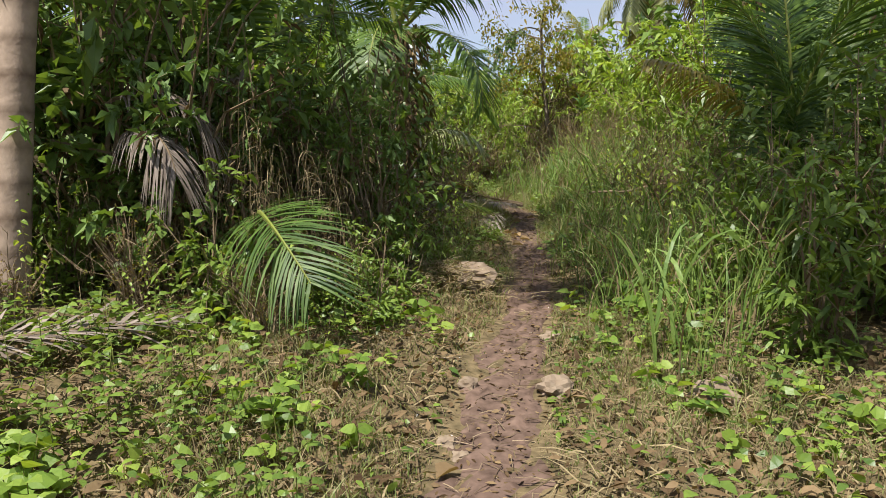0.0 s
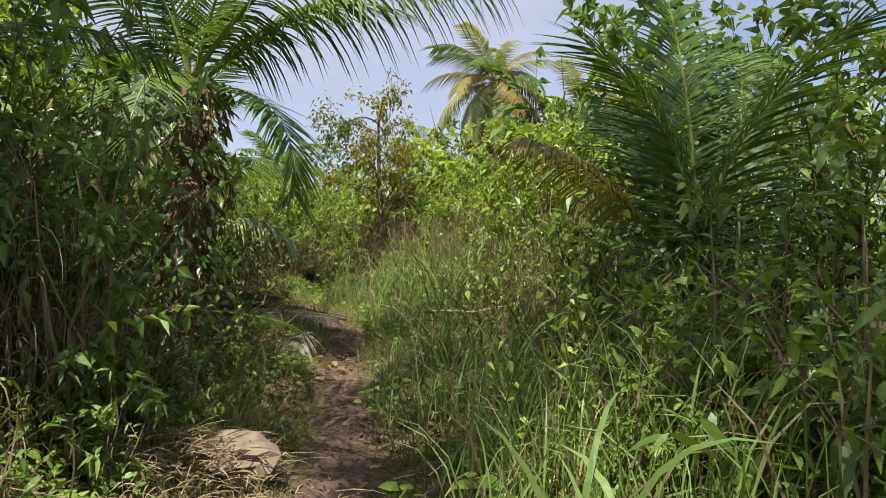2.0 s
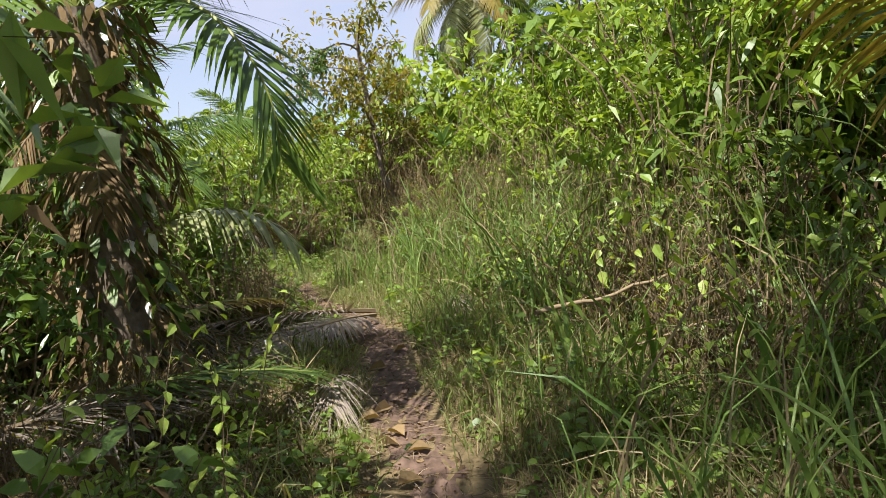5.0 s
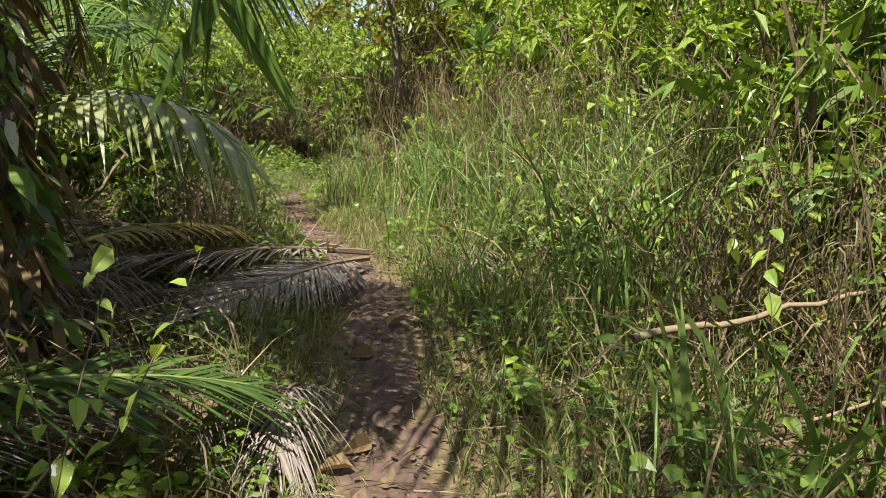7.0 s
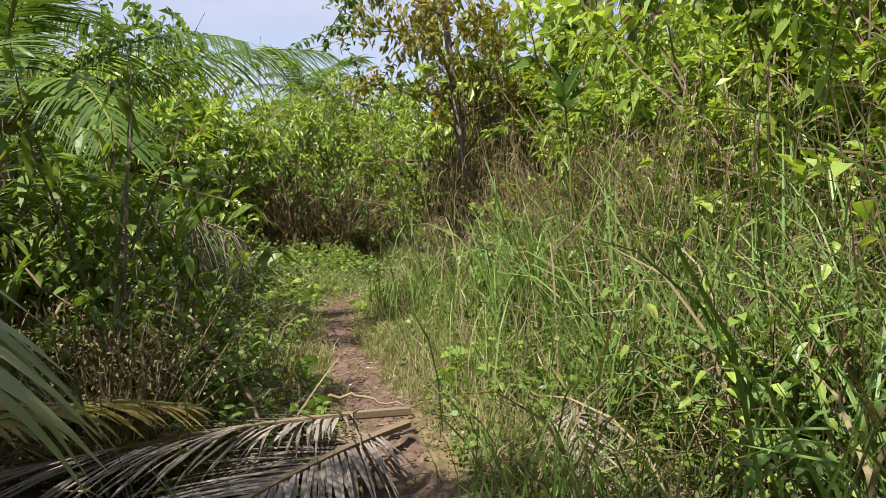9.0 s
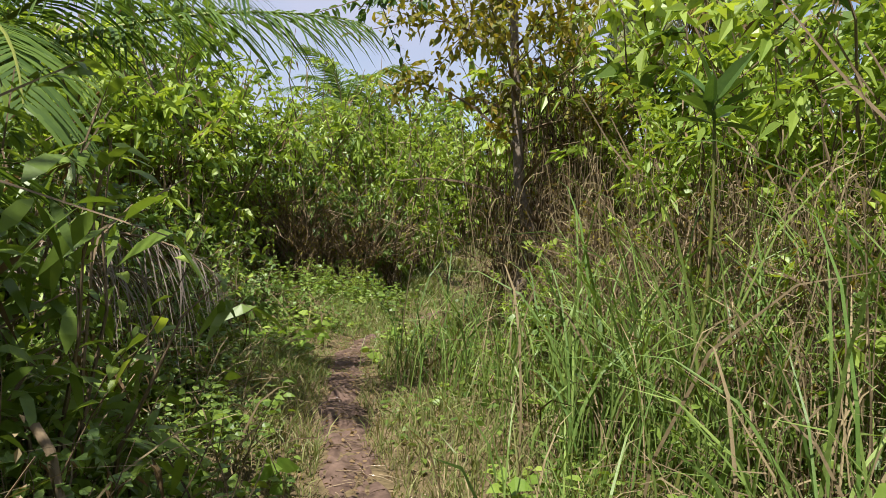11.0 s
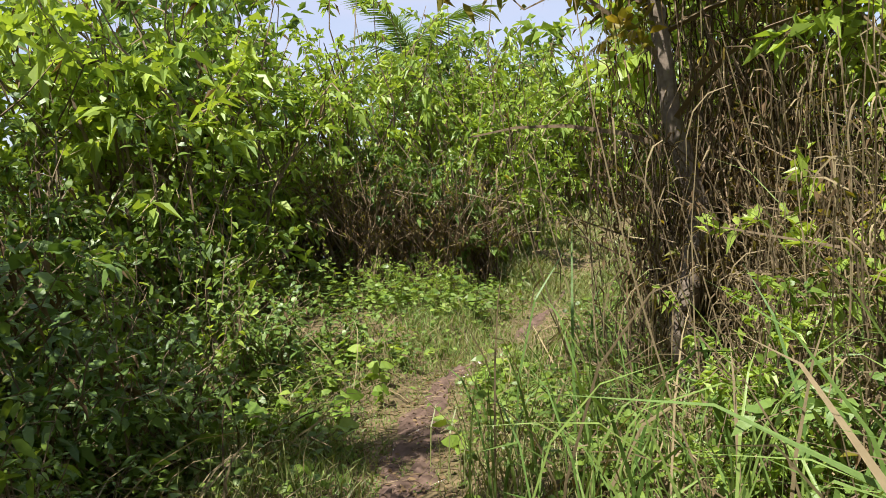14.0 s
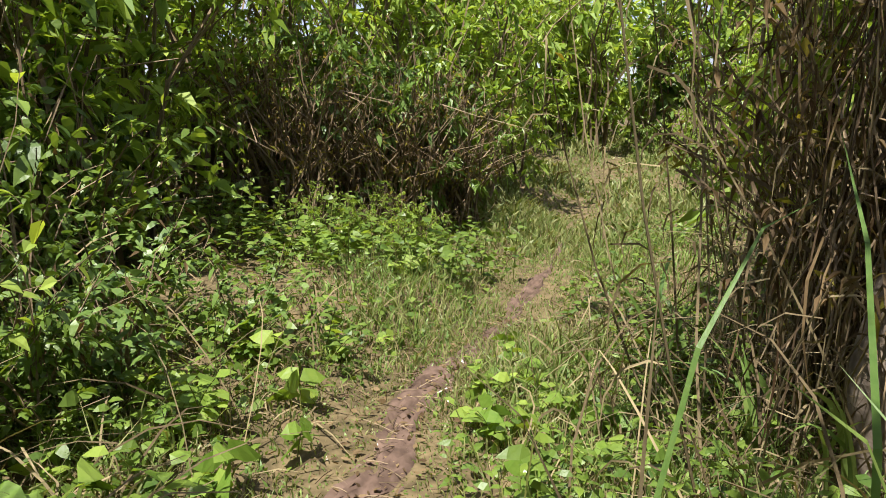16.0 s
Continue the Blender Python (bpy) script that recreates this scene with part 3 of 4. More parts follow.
grow([bush_e, bush_e, bush_b], belt(8.8, 12.4, 1.6, 2.5, 9, 1), 0.55, 0.8, off=0.7)
grow(climbers, belt(6.0, 12.5, 1.2, 2.3, 14, 1), 0.7, 1.0, off=1.0)
grow(reed_grass, belt(6.5, 11.0, 1.9, 2.9, 9, 1), 0.6, 0.8)
grow(reed_grass, belt(11.2, 15.5, 1.3, 2.7, 26, 1), 0.6, 0.95, (0.9, 1.2), off=0.9)
grow(reed_grass, belt(15.5, 18.4, 2.0, 2.8, 8, 1), 0.6, 0.85, (0.9, 1.1), off=0.9)
grow([bush_a, bush_b, bush_d], belt(11.5, 17.5, 1.5, 2.5, 9, 1), 0.4, 0.65, off=0.8)
grow(mid_grass, belt(11.0, 18.6, 0.45, 1.1, 24, 1), 0.7, 1.0)
grow([bush_a, bush_b], belt(5.0, 10.5, 2.5, 3.4, 9, 1), 0.85, 1.1)
grow([far_dark, far_light], belt(5.0, 11.0, 3.8, 6.0, 9, 1), 1.1, 1.4)
grow([bush_f, bush_d], belt(10.0, 13.0, 2.6, 3.3, 5, 1), 1.0, 1.3)
grow([bush_d], belt(11.0, 18.0, 2.7, 3.9, 12, 1), 1.3, 1.7)
grow([far_light, far_dark], belt(11.0, 19.0, 4.0, 6.5, 10, 1), 1.8, 2.2)
grow(dry_reeds, belt(9.6, 18.2, 1.7, 2.7, 16, 1), 0.6, 0.85)
grow(tall_grass, belt(11.0, 16.5, 1.3, 2.4, 12, 1), 0.9, 1.25)
grow(tall_grass + mid_grass, belt(12.0, 18.3, 0.6, 1.9, 30, 1), 0.6, 0.95)
# second stretch, right
grow(dry_reeds, belt(14.5, 18.3, 2.0, 3.0, 9, 1), 0.65, 0.85)
grow([bush_e], belt(14.5, 18.0, 2.2, 3.0, 5, 1), 0.9, 1.15)
grow([bush_f, bush_a], belt(13.0, 18.0, 1.3, 2.4, 5, 1), 0.4, 0.6, off=0.7)
grow(broad_grass, belt(16.0, 21.0, 1.0, 1.7, 7, 1), 0.6, 0.8, off=1.0)
grow(weeds, belt(13.0, 21.0, 0.4, 1.7, 64, 1), 0.6, 1.1)
# second stretch, left
grow(weeds, belt(13.5, 21.5, 0.6, 2.0, 80, -1), 0.7, 1.2)
grow([bush_a, bush_b], belt(13.4, 21.0, 1.0, 1.8, 15, -1), 0.42, 0.62, off=0.8)
grow([bush_a, bush_b], belt(16.5, 21.0, 1.7, 2.7, 11, -1), 0.65, 0.95)
grow([bush_c, bush_a], belt(13.0, 22.0, 2.8, 4.6, 14, -1), 1.0, 1.3)
grow([far_dark, far_light], belt(12.0, 19.0, 4.2, 6.5, 8, -1), 1.6, 2.0)
grow([far_light, bush_d], [(-3.2, 20.2), (-3.8, 18.4), (-2.9, 21.6)], 1.4, 1.6)
grow([bush_f], [(0.15, 14.2), (-0.1, 13.6), (-0.3, 14.6)], 0.9, 1.1, off=0.5)
grow([bush_b, bush_a], belt(16.6, 20.0, 1.1, 1.9, 8, -1), 0.45, 0.7, off=0.9)
grow(climbers, belt(13.5, 20.0, 1.2, 2.0, 8, -1), 0.7, 1.0, off=1.0)
# the end of the view
grow([bush_e], [(-0.5, 24.2), (-0.05, 23.9), (0.75, 24.2), (1.15, 24.6), (1.5, 24.9), (0.9, 25.1), (0.35, 24.3)], 1.1, 1.3)
grow([bush_c, bush_b], [(0.1, 24.5), (0.6, 24.7), (1.35, 25.3), (-0.4, 24.7), (1.0, 24.5)], 0.9, 1.15)
grow([bush_d], [(-1.0, 24.4), (-0.4, 25.3), (0.3, 25.7), (1.0, 26.0), (1.7, 26.4), (-0.1, 26.6), (0.8, 27.2), (2.0, 27.6), (-1.6, 25.2)], 1.65, 1.95)
grow([bush_d, bush_c], [(-2.2, 22.8), (-1.5, 23.3)], 1.7, 2.0)
grow([bush_d, far_light], [(-1.6, 22.5), (-2.9, 22.6), (-2.2, 21.9)], 1.7, 2.0)
grow([bush_a, bush_d], [(-1.5, 21.2), (-2.2, 20.8), (-1.2, 21.9)], 1.0, 1.3)
grow([bush_d, bush_a], [(0.2 + 0.22 * i, 23.1 + 0.25 * (i % 3)) for i in range(6)], 0.26, 0.36)
grow(weeds, [(x, 22.5 + 0.35 * (i % 4)) for i, x in enumerate(np.linspace(-1.1, 1.5, 26))], 1.0, 1.5)
grow(climbers, [(-0.9, 22.6), (-0.6, 23.2), (-1.3, 21.6)], 0.9, 1.1)
grow([bush_d, bush_a], [(4.4, 21.5), (4.9, 23.2), (5.6, 25.0), (6.3, 27.2), (5.0, 19.5), (4.7, 17.6)], 1.4, 1.8)
grow([far_light], [(6.4, 31.0), (7.6, 29.5), (2.0, 30.2), (2.6, 32.2), (3.6, 34.0), (1.4, 29.6), (4.8, 35.5), (6.4, 35.0), (0.6, 31.5)], 1.5, 2.0)
grow([far_dark, far_light], [(-9 + 2.6 * i + pick.normal(0, 0.7), 34 + pick.normal(0, 1.0)) for i in range(12)], 1.9, 2.4)
grow([far_dark, far_light], [(8.0, 12), (8.5, 16), (8.2, 20), (9, 24), (8, 8), (-8, 8), (-8, 12), (-8, 16), (-7, 20), (-6.5, 25), (-5.0, 29), (-3.6, 25.5), (-3.0, 28)], 1.9, 2.4)
grow([bush_a, bush_d], [(2.2, 28.6), (2.7, 30.4), (4.9, 27.4), (5.6, 29.2), (5.2, 31.0)], 0.6, 0.85)
grow([far_light, far_dark], [(3.4, 36.5), (4.6, 37.5), (5.8, 38.0), (7.2, 37.0), (8.4, 34.5), (7.2, 33.0), (8.6, 31.5), (3.0, 38.5), (5.0, 40.0)], 1.8, 2.3)
# behind the walker
grow([far_dark, bush_a], [(3.5, -1), (3.8, 1.5), (-2.5, -6), (2.5, -5), (0, -8), (-1.5, -7.5), (1.6, -7.6)], 1.0, 1.3)

# ---- palms ----
PM = [PALM_LEAF, PALM_RIB]
oil = [frond_mesh(2.6, 20, -50, 58, 0.62, 80 + i, PM, slack=0.5) for i in range(3)]
far_oil = [frond_mesh(2.2, 15, -60, 40, 0.55, 84 + i, PM, slack=0.6, width=0.05) for i in range(2)]
coco = [frond_mesh(3.6, 10, -65, 60, 0.8, 90 + i, [PALM_YELLOW if i == 2 else PALM_PALE if i == 1 else PALM_LEAF, PALM_RIB], slack=0.7, width=0.06) for i in range(3)]


def lay_frond(name, at, turn, mesh, label, roll=0.0, tip=0.0, category="palm frond"):
    """A single frond with its foot at a place, pointing along the turned +y."""
    ob = new(name, mesh)
    ob.matrix_basis = pose(*at) @ pose(0, 0, 0, 0, 0, turn) @ pose(0, 0, 0, tip, roll, 0)
    return tagged(ob, label, category)


def crown_frond(parent, at, turn, mesh, tip=0.0, roll=0.0):
    f = new("frond", mesh)
    f.parent = parent
    f.matrix_basis = Matrix.Translation(Vector(at) - parent.location) @ pose(0, 0, 0, 0, 0, turn) @ pose(0, 0, 0, tip, roll, 0)


shaggy = palm("oil_palm", (-0.65, 11.0), 2.7, 0.22, 8, oil, "palm with a shaggy overgrown trunk and arching green fronds", 1, 25, 72, twist=150)
crown_frond(shaggy, (-0.6, 10.9, 3.1), -135, frond_mesh(2.2, 10, -105, 66, 0.6, 101, PM, slack=0.25))
crown_frond(shaggy, (-0.6, 10.8, 3.3), -150, frond_mesh(3.7, 30, -16, 76, 0.7, 112, PM, slack=1.0))
crown_frond(shaggy, (-0.6, 10.9, 3.2), -120, frond_mesh(3.5, 36, -12, 70, 0.75, 102, PM, slack=0.9))
crown_frond(shaggy, (-0.7, 10.8, 3.0), 175, frond_mesh(2.4, 20, -110, 54, 0.6, 103, PM, slack=0.3))
crown_frond(shaggy, (-0.5, 11.1, 1.6), -105, frond_mesh(1.25, 34, -62, 32, 0.42, 104, [PALM_PALE, PALM_RIB], slack=0.6))
s, n = Soup(), 1500
ang, rad, z = pick.random(n) * 6.283, 0.2 + 0.22 * pick.random(n), pick.uniform(0.05, 2.8, n)
spot = np.stack([np.cos(ang) * rad, np.sin(ang) * rad, z], 1)
L = pick.uniform(0.06, 0.16, n)
dry = pick.random(n) < 0.6
out = np.stack([np.cos(ang), np.sin(ang), -0.9 + 0 * ang], 1) + pick.normal(0, 0.4, (n, 3))
leaves(s, spot[dry], out[dry], L[dry] * 1.3, L[dry] * 0.35, pick, 0.1 + 0.5 * pick.random(dry.sum()), 1, 0.4, 0.4, False, True)
leaves(s, spot[~dry], out[~dry], L[~dry], L[~dry] * 0.6, pick, pick.random((~dry).sum()), 0, 0.4, 0.2, False, True)
made("climbers", s, [LEAF_DARK, DEAD_LEAF], shaggy)
undergrown = palm("oil_palm", (-2.0, 6.9), 1.7, 0.14, 7, oil, "palm with steep green fronds in the undergrowth", 2, 20, 78)
young = palm("oil_palm", (3.5, 7.6), 0.5, 0.16, 4, oil, "young palm with steep green fronds and a yellowing one", 3, 66, 82, twist=-60)
crown_frond(young, (3.5, 7.45, 0.7), 8, frond_mesh(3.3, 88, 64, 74, 0.72, 105, PM, slack=0.3, width=0.028, gap=0.3))
crown_frond(young, (3.75, 7.6, 0.7), 22, frond_mesh(2.9, 84, 15, 70, 0.65, 106, PM, slack=0.35, width=0.026, gap=0.4))
crown_frond(young, (3.7, 7.3, 0.7), -30, frond_mesh(3.1, 84, 40, 70, 0.7, 110, PM, slack=0.35, width=0.028, gap=0.3))
crown_frond(young, (3.3, 7.8, 1.75), 105, frond_mesh(1.5, 42, 2, 46, 0.45, 107, [PALM_YELLOW, PALM_RIB], slack=0.8, width=0.03))
side_palm = palm("oil_palm", (-1.9, 16.7), 2.1, 0.18, 9, oil, "palm with long arching green fronds", 4, 30, 75, twist=100, size=1.1)
crown_frond(side_palm, (-1.8, 16.7, 2.4), -88, frond_mesh(2.9, 28, -10, 70, 0.65, 108, PM, slack=0.6, gap=0.2, width=0.028))
crown_frond(side_palm, (-1.8, 16.6, 2.4), -112, frond_mesh(2.6, 36, -22, 62, 0.62, 109, PM, slack=0.6, gap=0.2, width=0.028))
crown_frond(side_palm, (-1.8, 16.6, 2.3), -135, frond_mesh(2.4, 34, -60, 62, 0.6, 113, PM, slack=0.5, width=0.028))
palm("oil_palm", (-1.15, 13.3), 0.8, 0.14, 9, oil, "young palm with drooping green fronds beside the trail", 8, 25, 75, twist=60, size=0.7)
palm("oil_palm", (0.1, 32.0), 3.6, 0.2, 16, far_oil, "dark palm rising above the far bushes", 5, -35, 70)
palm("coconut_palm", (9.9, 35.0), 8.8, 0.19, 28, coco, "tall coconut palm with yellowing fronds", 6, -55, 65, False, lean=(-0.3, 0))
palm("coconut_palm", (14.5, 36.0), 8.0, 0.17, 16, coco, "coconut palm with hanging yellow fronds", 9, -50, 60, False)
palm("coconut_palm", (11.0, 60.0), 8.6, 0.2, 16, coco, "distant coconut palm above the trees", 7, -30, 70, False)

# extra palm out of view, leaning so that its crown shades the trail
palm("coconut_palm", (3.9, 2.6), 7.4, 0.18, 10, oil, "unseen tall palm added to shade the trail", 10, -15, 50, False, size=1.15, lean=(-2.8, 1.3))

# ---- fallen fronds ----
DM = [DEAD, TWIG]
gz = lambda x, y, up=0.0: (x, y, float(ground_z(x, y)) + up)
lay_frond("fallen_frond", gz(1.46, 13.65, 0.14), 132, frond_mesh(2.7, 11, 0, 120, 0.8, 120, DM, slack=0.14, tilt=0.04, width=0.022, sweep=2.6, missing=0.1, mess=0.1), "grey dead palm frond fallen across the trail", 8)
lay_frond("fallen_frond", gz(1.44, 13.5, 0.12), 150, frond_mesh(2.3, 9, -3, 110, 0.7, 121, DM, slack=0.12, tilt=0.02, width=0.02, sweep=2.8, missing=0.08, mess=0.1), "grey dead palm frond lying beside the trail", -8)
lay_frond("fallen_frond", gz(0.5, 12.9, 0.26), 100, frond_mesh(2.3, 10, -4, 100, 0.55, 143, DM, slack=0.2, tilt=0.02, width=0.018, sweep=2.0, missing=0.15, mess=0.2), "grey dead palm frond lying in the undergrowth", 5)
lay_frond("fallen_frond", gz(0.78, 10.75, 0.1), 165, frond_mesh(0.7, 26, -40, 60, 0.42, 122, DM, slack=0.5, tilt=0.2, gap=0.02, width=0.009, sweep=2.6, mess=0.4), "tuft of grey dead palm leaflets at the trail's edge", 5)
lay_frond("fallen_frond", gz(0.72, 10.6, 0.12), 140, frond_mesh(0.6, 30, -50, 44, 0.36, 140, DM, slack=0.5, tilt=0.2, gap=0.02, width=0.008, sweep=2.6, mess=0.5), "tuft of grey dead palm leaflets at the trail's edge", 50)
lay_frond("fallen_frond", gz(2.42, 13.5, 0.12), 160, frond_mesh(1.0, 14, -28, 30, 0.36, 123, DM, slack=0.4, width=0.015, sweep=2.2, missing=0.2, mess=0.14), "small dry palm frond in the grass", 15)
lay_frond("fallen_frond", gz(-0.9, 10.0, 0.3), -80, frond_mesh(1.5, 8, -18, 44, 0.5, 124, PM, slack=0.2), "fallen green palm frond on the litter", -5)
lay_frond("fallen_frond", gz(-0.55, 12.3, 0.32), -72, frond_mesh(1.1, 15, -20, 30, 0.28, 125, [PALM_YELLOW, PALM_RIB], slack=0.4), "small yellow palm frond above dead ones", 0)
lay_frond("fallen_frond", gz(-1.35, 5.5, 0.55), -160, frond_mesh(1.55, 22, -60, 56, 0.5, 126, PM, slack=0.35, width=0.018, missing=0.15, mess=0.08), "broken green palm frond bent over the weeds", 28)
lay_frond("fallen_frond", gz(-3.0, 3.6, 0.06), -60, frond_mesh(1.6, 4, -6, 40, 0.45, 127, DM, slack=0.1, mess=0.14), "grey dead palm frond on the ground", 0)
lay_frond("fallen_frond", gz(-1.5, 9.5, 0.2), -70, frond_mesh(1.7, 10, -16, 70, 0.5, 141, DM, slack=0.2, width=0.015, sweep=2.0, mess=0.2), "grey dead palm frond lying in the litter", 10)
lay_frond("fallen_frond", gz(-1.4, 11.2, 0.3), -80, frond_mesh(1.5, 14, -24, 60, 0.45, 142, DM, slack=0.8, width=0.014, sweep=1.6, mess=0.2), "grey dead palm frond lying in the litter", -10)
lay_frond("hanging_dead_frond", gz(-2.5, 5.6, 1.35), -95, frond_mesh(1.0, 25, -85, 46, 0.38, 128, DM, slack=0.9, width=0.018, sweep=1.6, mess=0.14), "withered grey palm frond hanging in the undergrowth")
lay_frond("hanging_dead_frond", gz(-2.4, 5.6, 1.1), -130, frond_mesh(0.9, 20, -80, 46, 0.36, 129, DM, slack=0.9, width=0.018, sweep=1.6, mess=0.14), "withered grey palm frond hanging in the undergrowth")
lay_frond("hanging_dead_frond", gz(-0.75, 15.6, 0.85), -85, frond_mesh(1.15, 26, -45, 56, 0.45, 130, DM, slack=1.3, width=0.011, missing=0.1, mess=0.4), "withered palm frond with stringy hanging leaflets")
lay_frond("hanging_dead_frond", gz(-0.8, 15.2, 0.7), -62, frond_mesh(1.0, 20, -35, 50, 0.42, 131, DM, slack=1.2, width=0.011, missing=0.1, mess=0.4), "withered palm frond with stringy hanging leaflets")
for i, (tw, el) in enumerate([(-60, 0), (-170, -20), (130, 0)]):
    crown_frond(shaggy, (-0.65, 11.0, 2.5), tw, frond_mesh(0.9, el, -115, 30, 0.24, 135 + i, [DEAD_LEAF, TWIG], slack=0.9, width=0.02))

for i, (x, y, turn) in enumerate([(-0.2, 10.4, 150), (-0.9, 9.3, 200), (-0.3, 11.9, 120), (-0.1, 12.6, 95), (-1.3, 10.6, 170), (0.25, 12.1, 140)]):
    lay_frond("fallen_frond", gz(x, y, 0.14), turn, frond_mesh(0.9 + 0.15 * (i % 3), 14, -20, 54, 0.42, 150 + i, DM, slack=0.35, tilt=0.1, gap=0.05, width=0.012, sweep=2.0, mess=0.6), "withered grey palm frond in the litter", 8 * (i % 3))

# ---- ringed palm trunk ----
s = Soup()
k = 96
q = np.linspace(0, 1, k)
line = np.stack([-3.0 + 0.5 * q + 0.5 * q ** 3, 5.05 + 0 * q, -0.1 + 5.6 * q], 1)
ring_r = 0.125 - 0.04 * q + 0.006 * (np.arange(k) % 4 == 0)
ang = np.arange(16) / 16 * 6.283
v = line[:, None] + np.stack([np.cos(ang)[None] * ring_r[:, None], np.sin(ang)[None] * ring_r[:, None], np.zeros((k, 16))], -1)
f = []
for i in range(k - 1):
    for j in range(16):
        a, b = i * 16 + j, i * 16 + (j + 1) % 16
        f += [[a, b, b + 16], [a, b + 16, a + 16]]
s.add(v.reshape(-1, 3), f, np.repeat(0.55 + 0.12 * np.sin(q * 38) - 0.4 * (np.arange(k) % 4 == 0), 16))
slim = new("slim_palm")
slim.location = (0, 0, float(ground_z(-2.95, 4.95)))
made("trunk", s, [RING_BARK], slim, True)
for i in range(8):
    f = new("frond", oil[i % 3])
    f.parent = slim
    f.matrix_basis = Matrix.Translation(line[-1]) @ pose(0, 0, 0, 0, 0, i * 137.5 + 30) @ pose(0, 0, 0, 60 - 7 * i, 0, 0) @ Matrix.Scale(1.05, 4)
tagged(slim, "slim palm with a smooth ringed grey trunk", "palm")


# ---- the vine-hung tree ----
def vine_tree(x, y, seed):
    r = np.random.default_rng(seed)
    root = new("vine_tree")
    root.location = gz(x, y, -0.05)
    s = Soup()
    line = np.array([(0.05, 0, 0), (-0.05, 0.02, 0.45), (0.02, 0.03, 0.8), (0.1, 0.02, 1.1), (0.03, 0, 1.4), (-0.08, 0, 1.8), (-0.14, 0.03, 2.4), (-0.2, 0.05, 3.0), (-0.26, 0.05, 3.7), (-0.3, 0, 4.4)])
    sq = np.linspace(0, 9, 40)
    line = np.stack([np.interp(sq, np.arange(10), line[:, j]) for j in range(3)], 1)
    tubes(s, line[None], 0.09, 0.035, 0.42, 0, 10)
    made("trunk", s, [BARK], root, True)
    s, n = Soup(), 16
    a = np.stack([np.interp(np.linspace(1.6, 4.3, n), line[:, 2], line[:, j]) for j in range(3)], 1)
    ang = np.arange(n) * 2.4 + 2.6
    out = r.uniform(0.8, 1.7, n)
    b = a + np.stack([np.cos(ang) * out - 0.15, np.sin(ang) * out, r.uniform(0.1, 0.7, n)], 1)
    limbs = bend(a, b, np.tile([0, 0, 0.12], (n, 1)), 5)
    tubes(s, limbs, 0.022, 0.006, 0.4)
    m = 90
    on = r.integers(3, n, m)
    p = limbs[on, r.integers(1, 5, m)]
    e = p + r.normal(0, 0.34, (m, 3)) + [0, 0, 0.12]
    tubes(s, bend(p, e, np.zeros((m, 3)), 3), 0.007, 0.003, 0.4)
    made("limbs", s, [TWIG], root)
    g, c = Soup(), 3600
    tw = r.integers(0, m, c)
    pos = p[tw] + (e - p)[tw] * r.random(c)[:, None] + r.normal(0, 0.09, (c, 3))
    L = r.uniform(0.06, 0.13, c)
    leaves(g, pos, r.normal(0, 1, (c, 3)) + [0, 0, -0.1], L, L * 0.5, r, np.clip(0.1 + 0.8 * r.random(c) * r.random(m)[tw] ** 0.4, 0, 1), 0, 0.4, 0.25, False, True)
    made("crown", g, [LEAF_YELLOW], root)
    far_limb = bend(np.array([[-0.28, 0, 4.1]]), np.array([[-1.75, -2.4, 2.85]]), np.array([[0.0, 0, 0.45]]), 9)
    w, g = Soup(), Soup()
    tubes(w, far_limb, 0.022, 0.006, 0.4)
    m = 34
    q = r.uniform(3.5, 7.99, m)
    k = q.astype(int)
    p = far_limb[0, k] + (far_limb[0, k + 1] - far_limb[0, k]) * (q - k)[:, None]
    e = p + np.stack([r.normal(0, 0.2, m), r.normal(0, 0.2, m), r.uniform(-0.45, 0.1, m)], 1)
    tubes(w, bend(p, e, np.zeros((m, 3)), 3), 0.005, 0.002, 0.4)
    made("limbs", w, [TWIG], root)
    c = m * 20
    tw = np.repeat(np.arange(m), 20)
    pos = p[tw] + (e - p)[tw] * np.tile(np.linspace(0.1, 1, 20), m)[:, None]
    leaves(g, pos, r.normal(0, 1, (c, 3)), 0.075, 0.036, r, 0.1 + 0.5 * r.random(c), 0, 0.3, 0.2, False, True)
    made("crown", g, [LEAF_DARK], root)
    v, n = Soup(), 190
    z0, ang, rad = r.uniform(0.6, 3.2, n), r.random(n) * 6.283, r.uniform(0.1, 0.75, n)
    ang = np.where(np.abs(ang - 4.4) < 0.9, ang + 1.9, ang)
    a = np.stack([np.cos(ang) * rad * 0.4 + 0.1, np.sin(ang) * rad * 0.4, z0], 1)
    b = np.stack([np.cos(ang + 0.6) * rad + 0.25, np.sin(ang + 0.6) * rad, np.maximum(z0 + r.normal(-0.5, 0.7, n), 0.05)], 1)
    tubes(v, bend(a, b, r.normal(0, 0.12, (n, 3)), 6, r, 0.03), 0.006, 0.003, r.random(n))
    n = 1500
    ang, rad, z = r.random(n) * 6.283, r.uniform(0.1, 0.8, n), r.uniform(0.6, 3.0, n)
    ang = np.where(np.abs(ang - 4.4) < 0.9, ang + 1.9, ang)
    pos = np.stack([np.cos(ang) * rad + 0.15, np.sin(ang) * rad, z], 1)
    L = r.uniform(0.025, 0.06, n)
    leaves(v, pos, r.normal(0, 0.6, (n, 3)) - [0, 0, 0.7], L, L * 0.4, r, r.random(n), 1, 0.5, 0.4)
    n = 420
    ang, rad, z = r.random(n) * 6.283, r.uniform(0.12, 0.7, n), r.uniform(0.5, 3.1, n)
    ang = np.where(np.abs(ang - 4.4) < 0.9, ang + 1.9, ang)
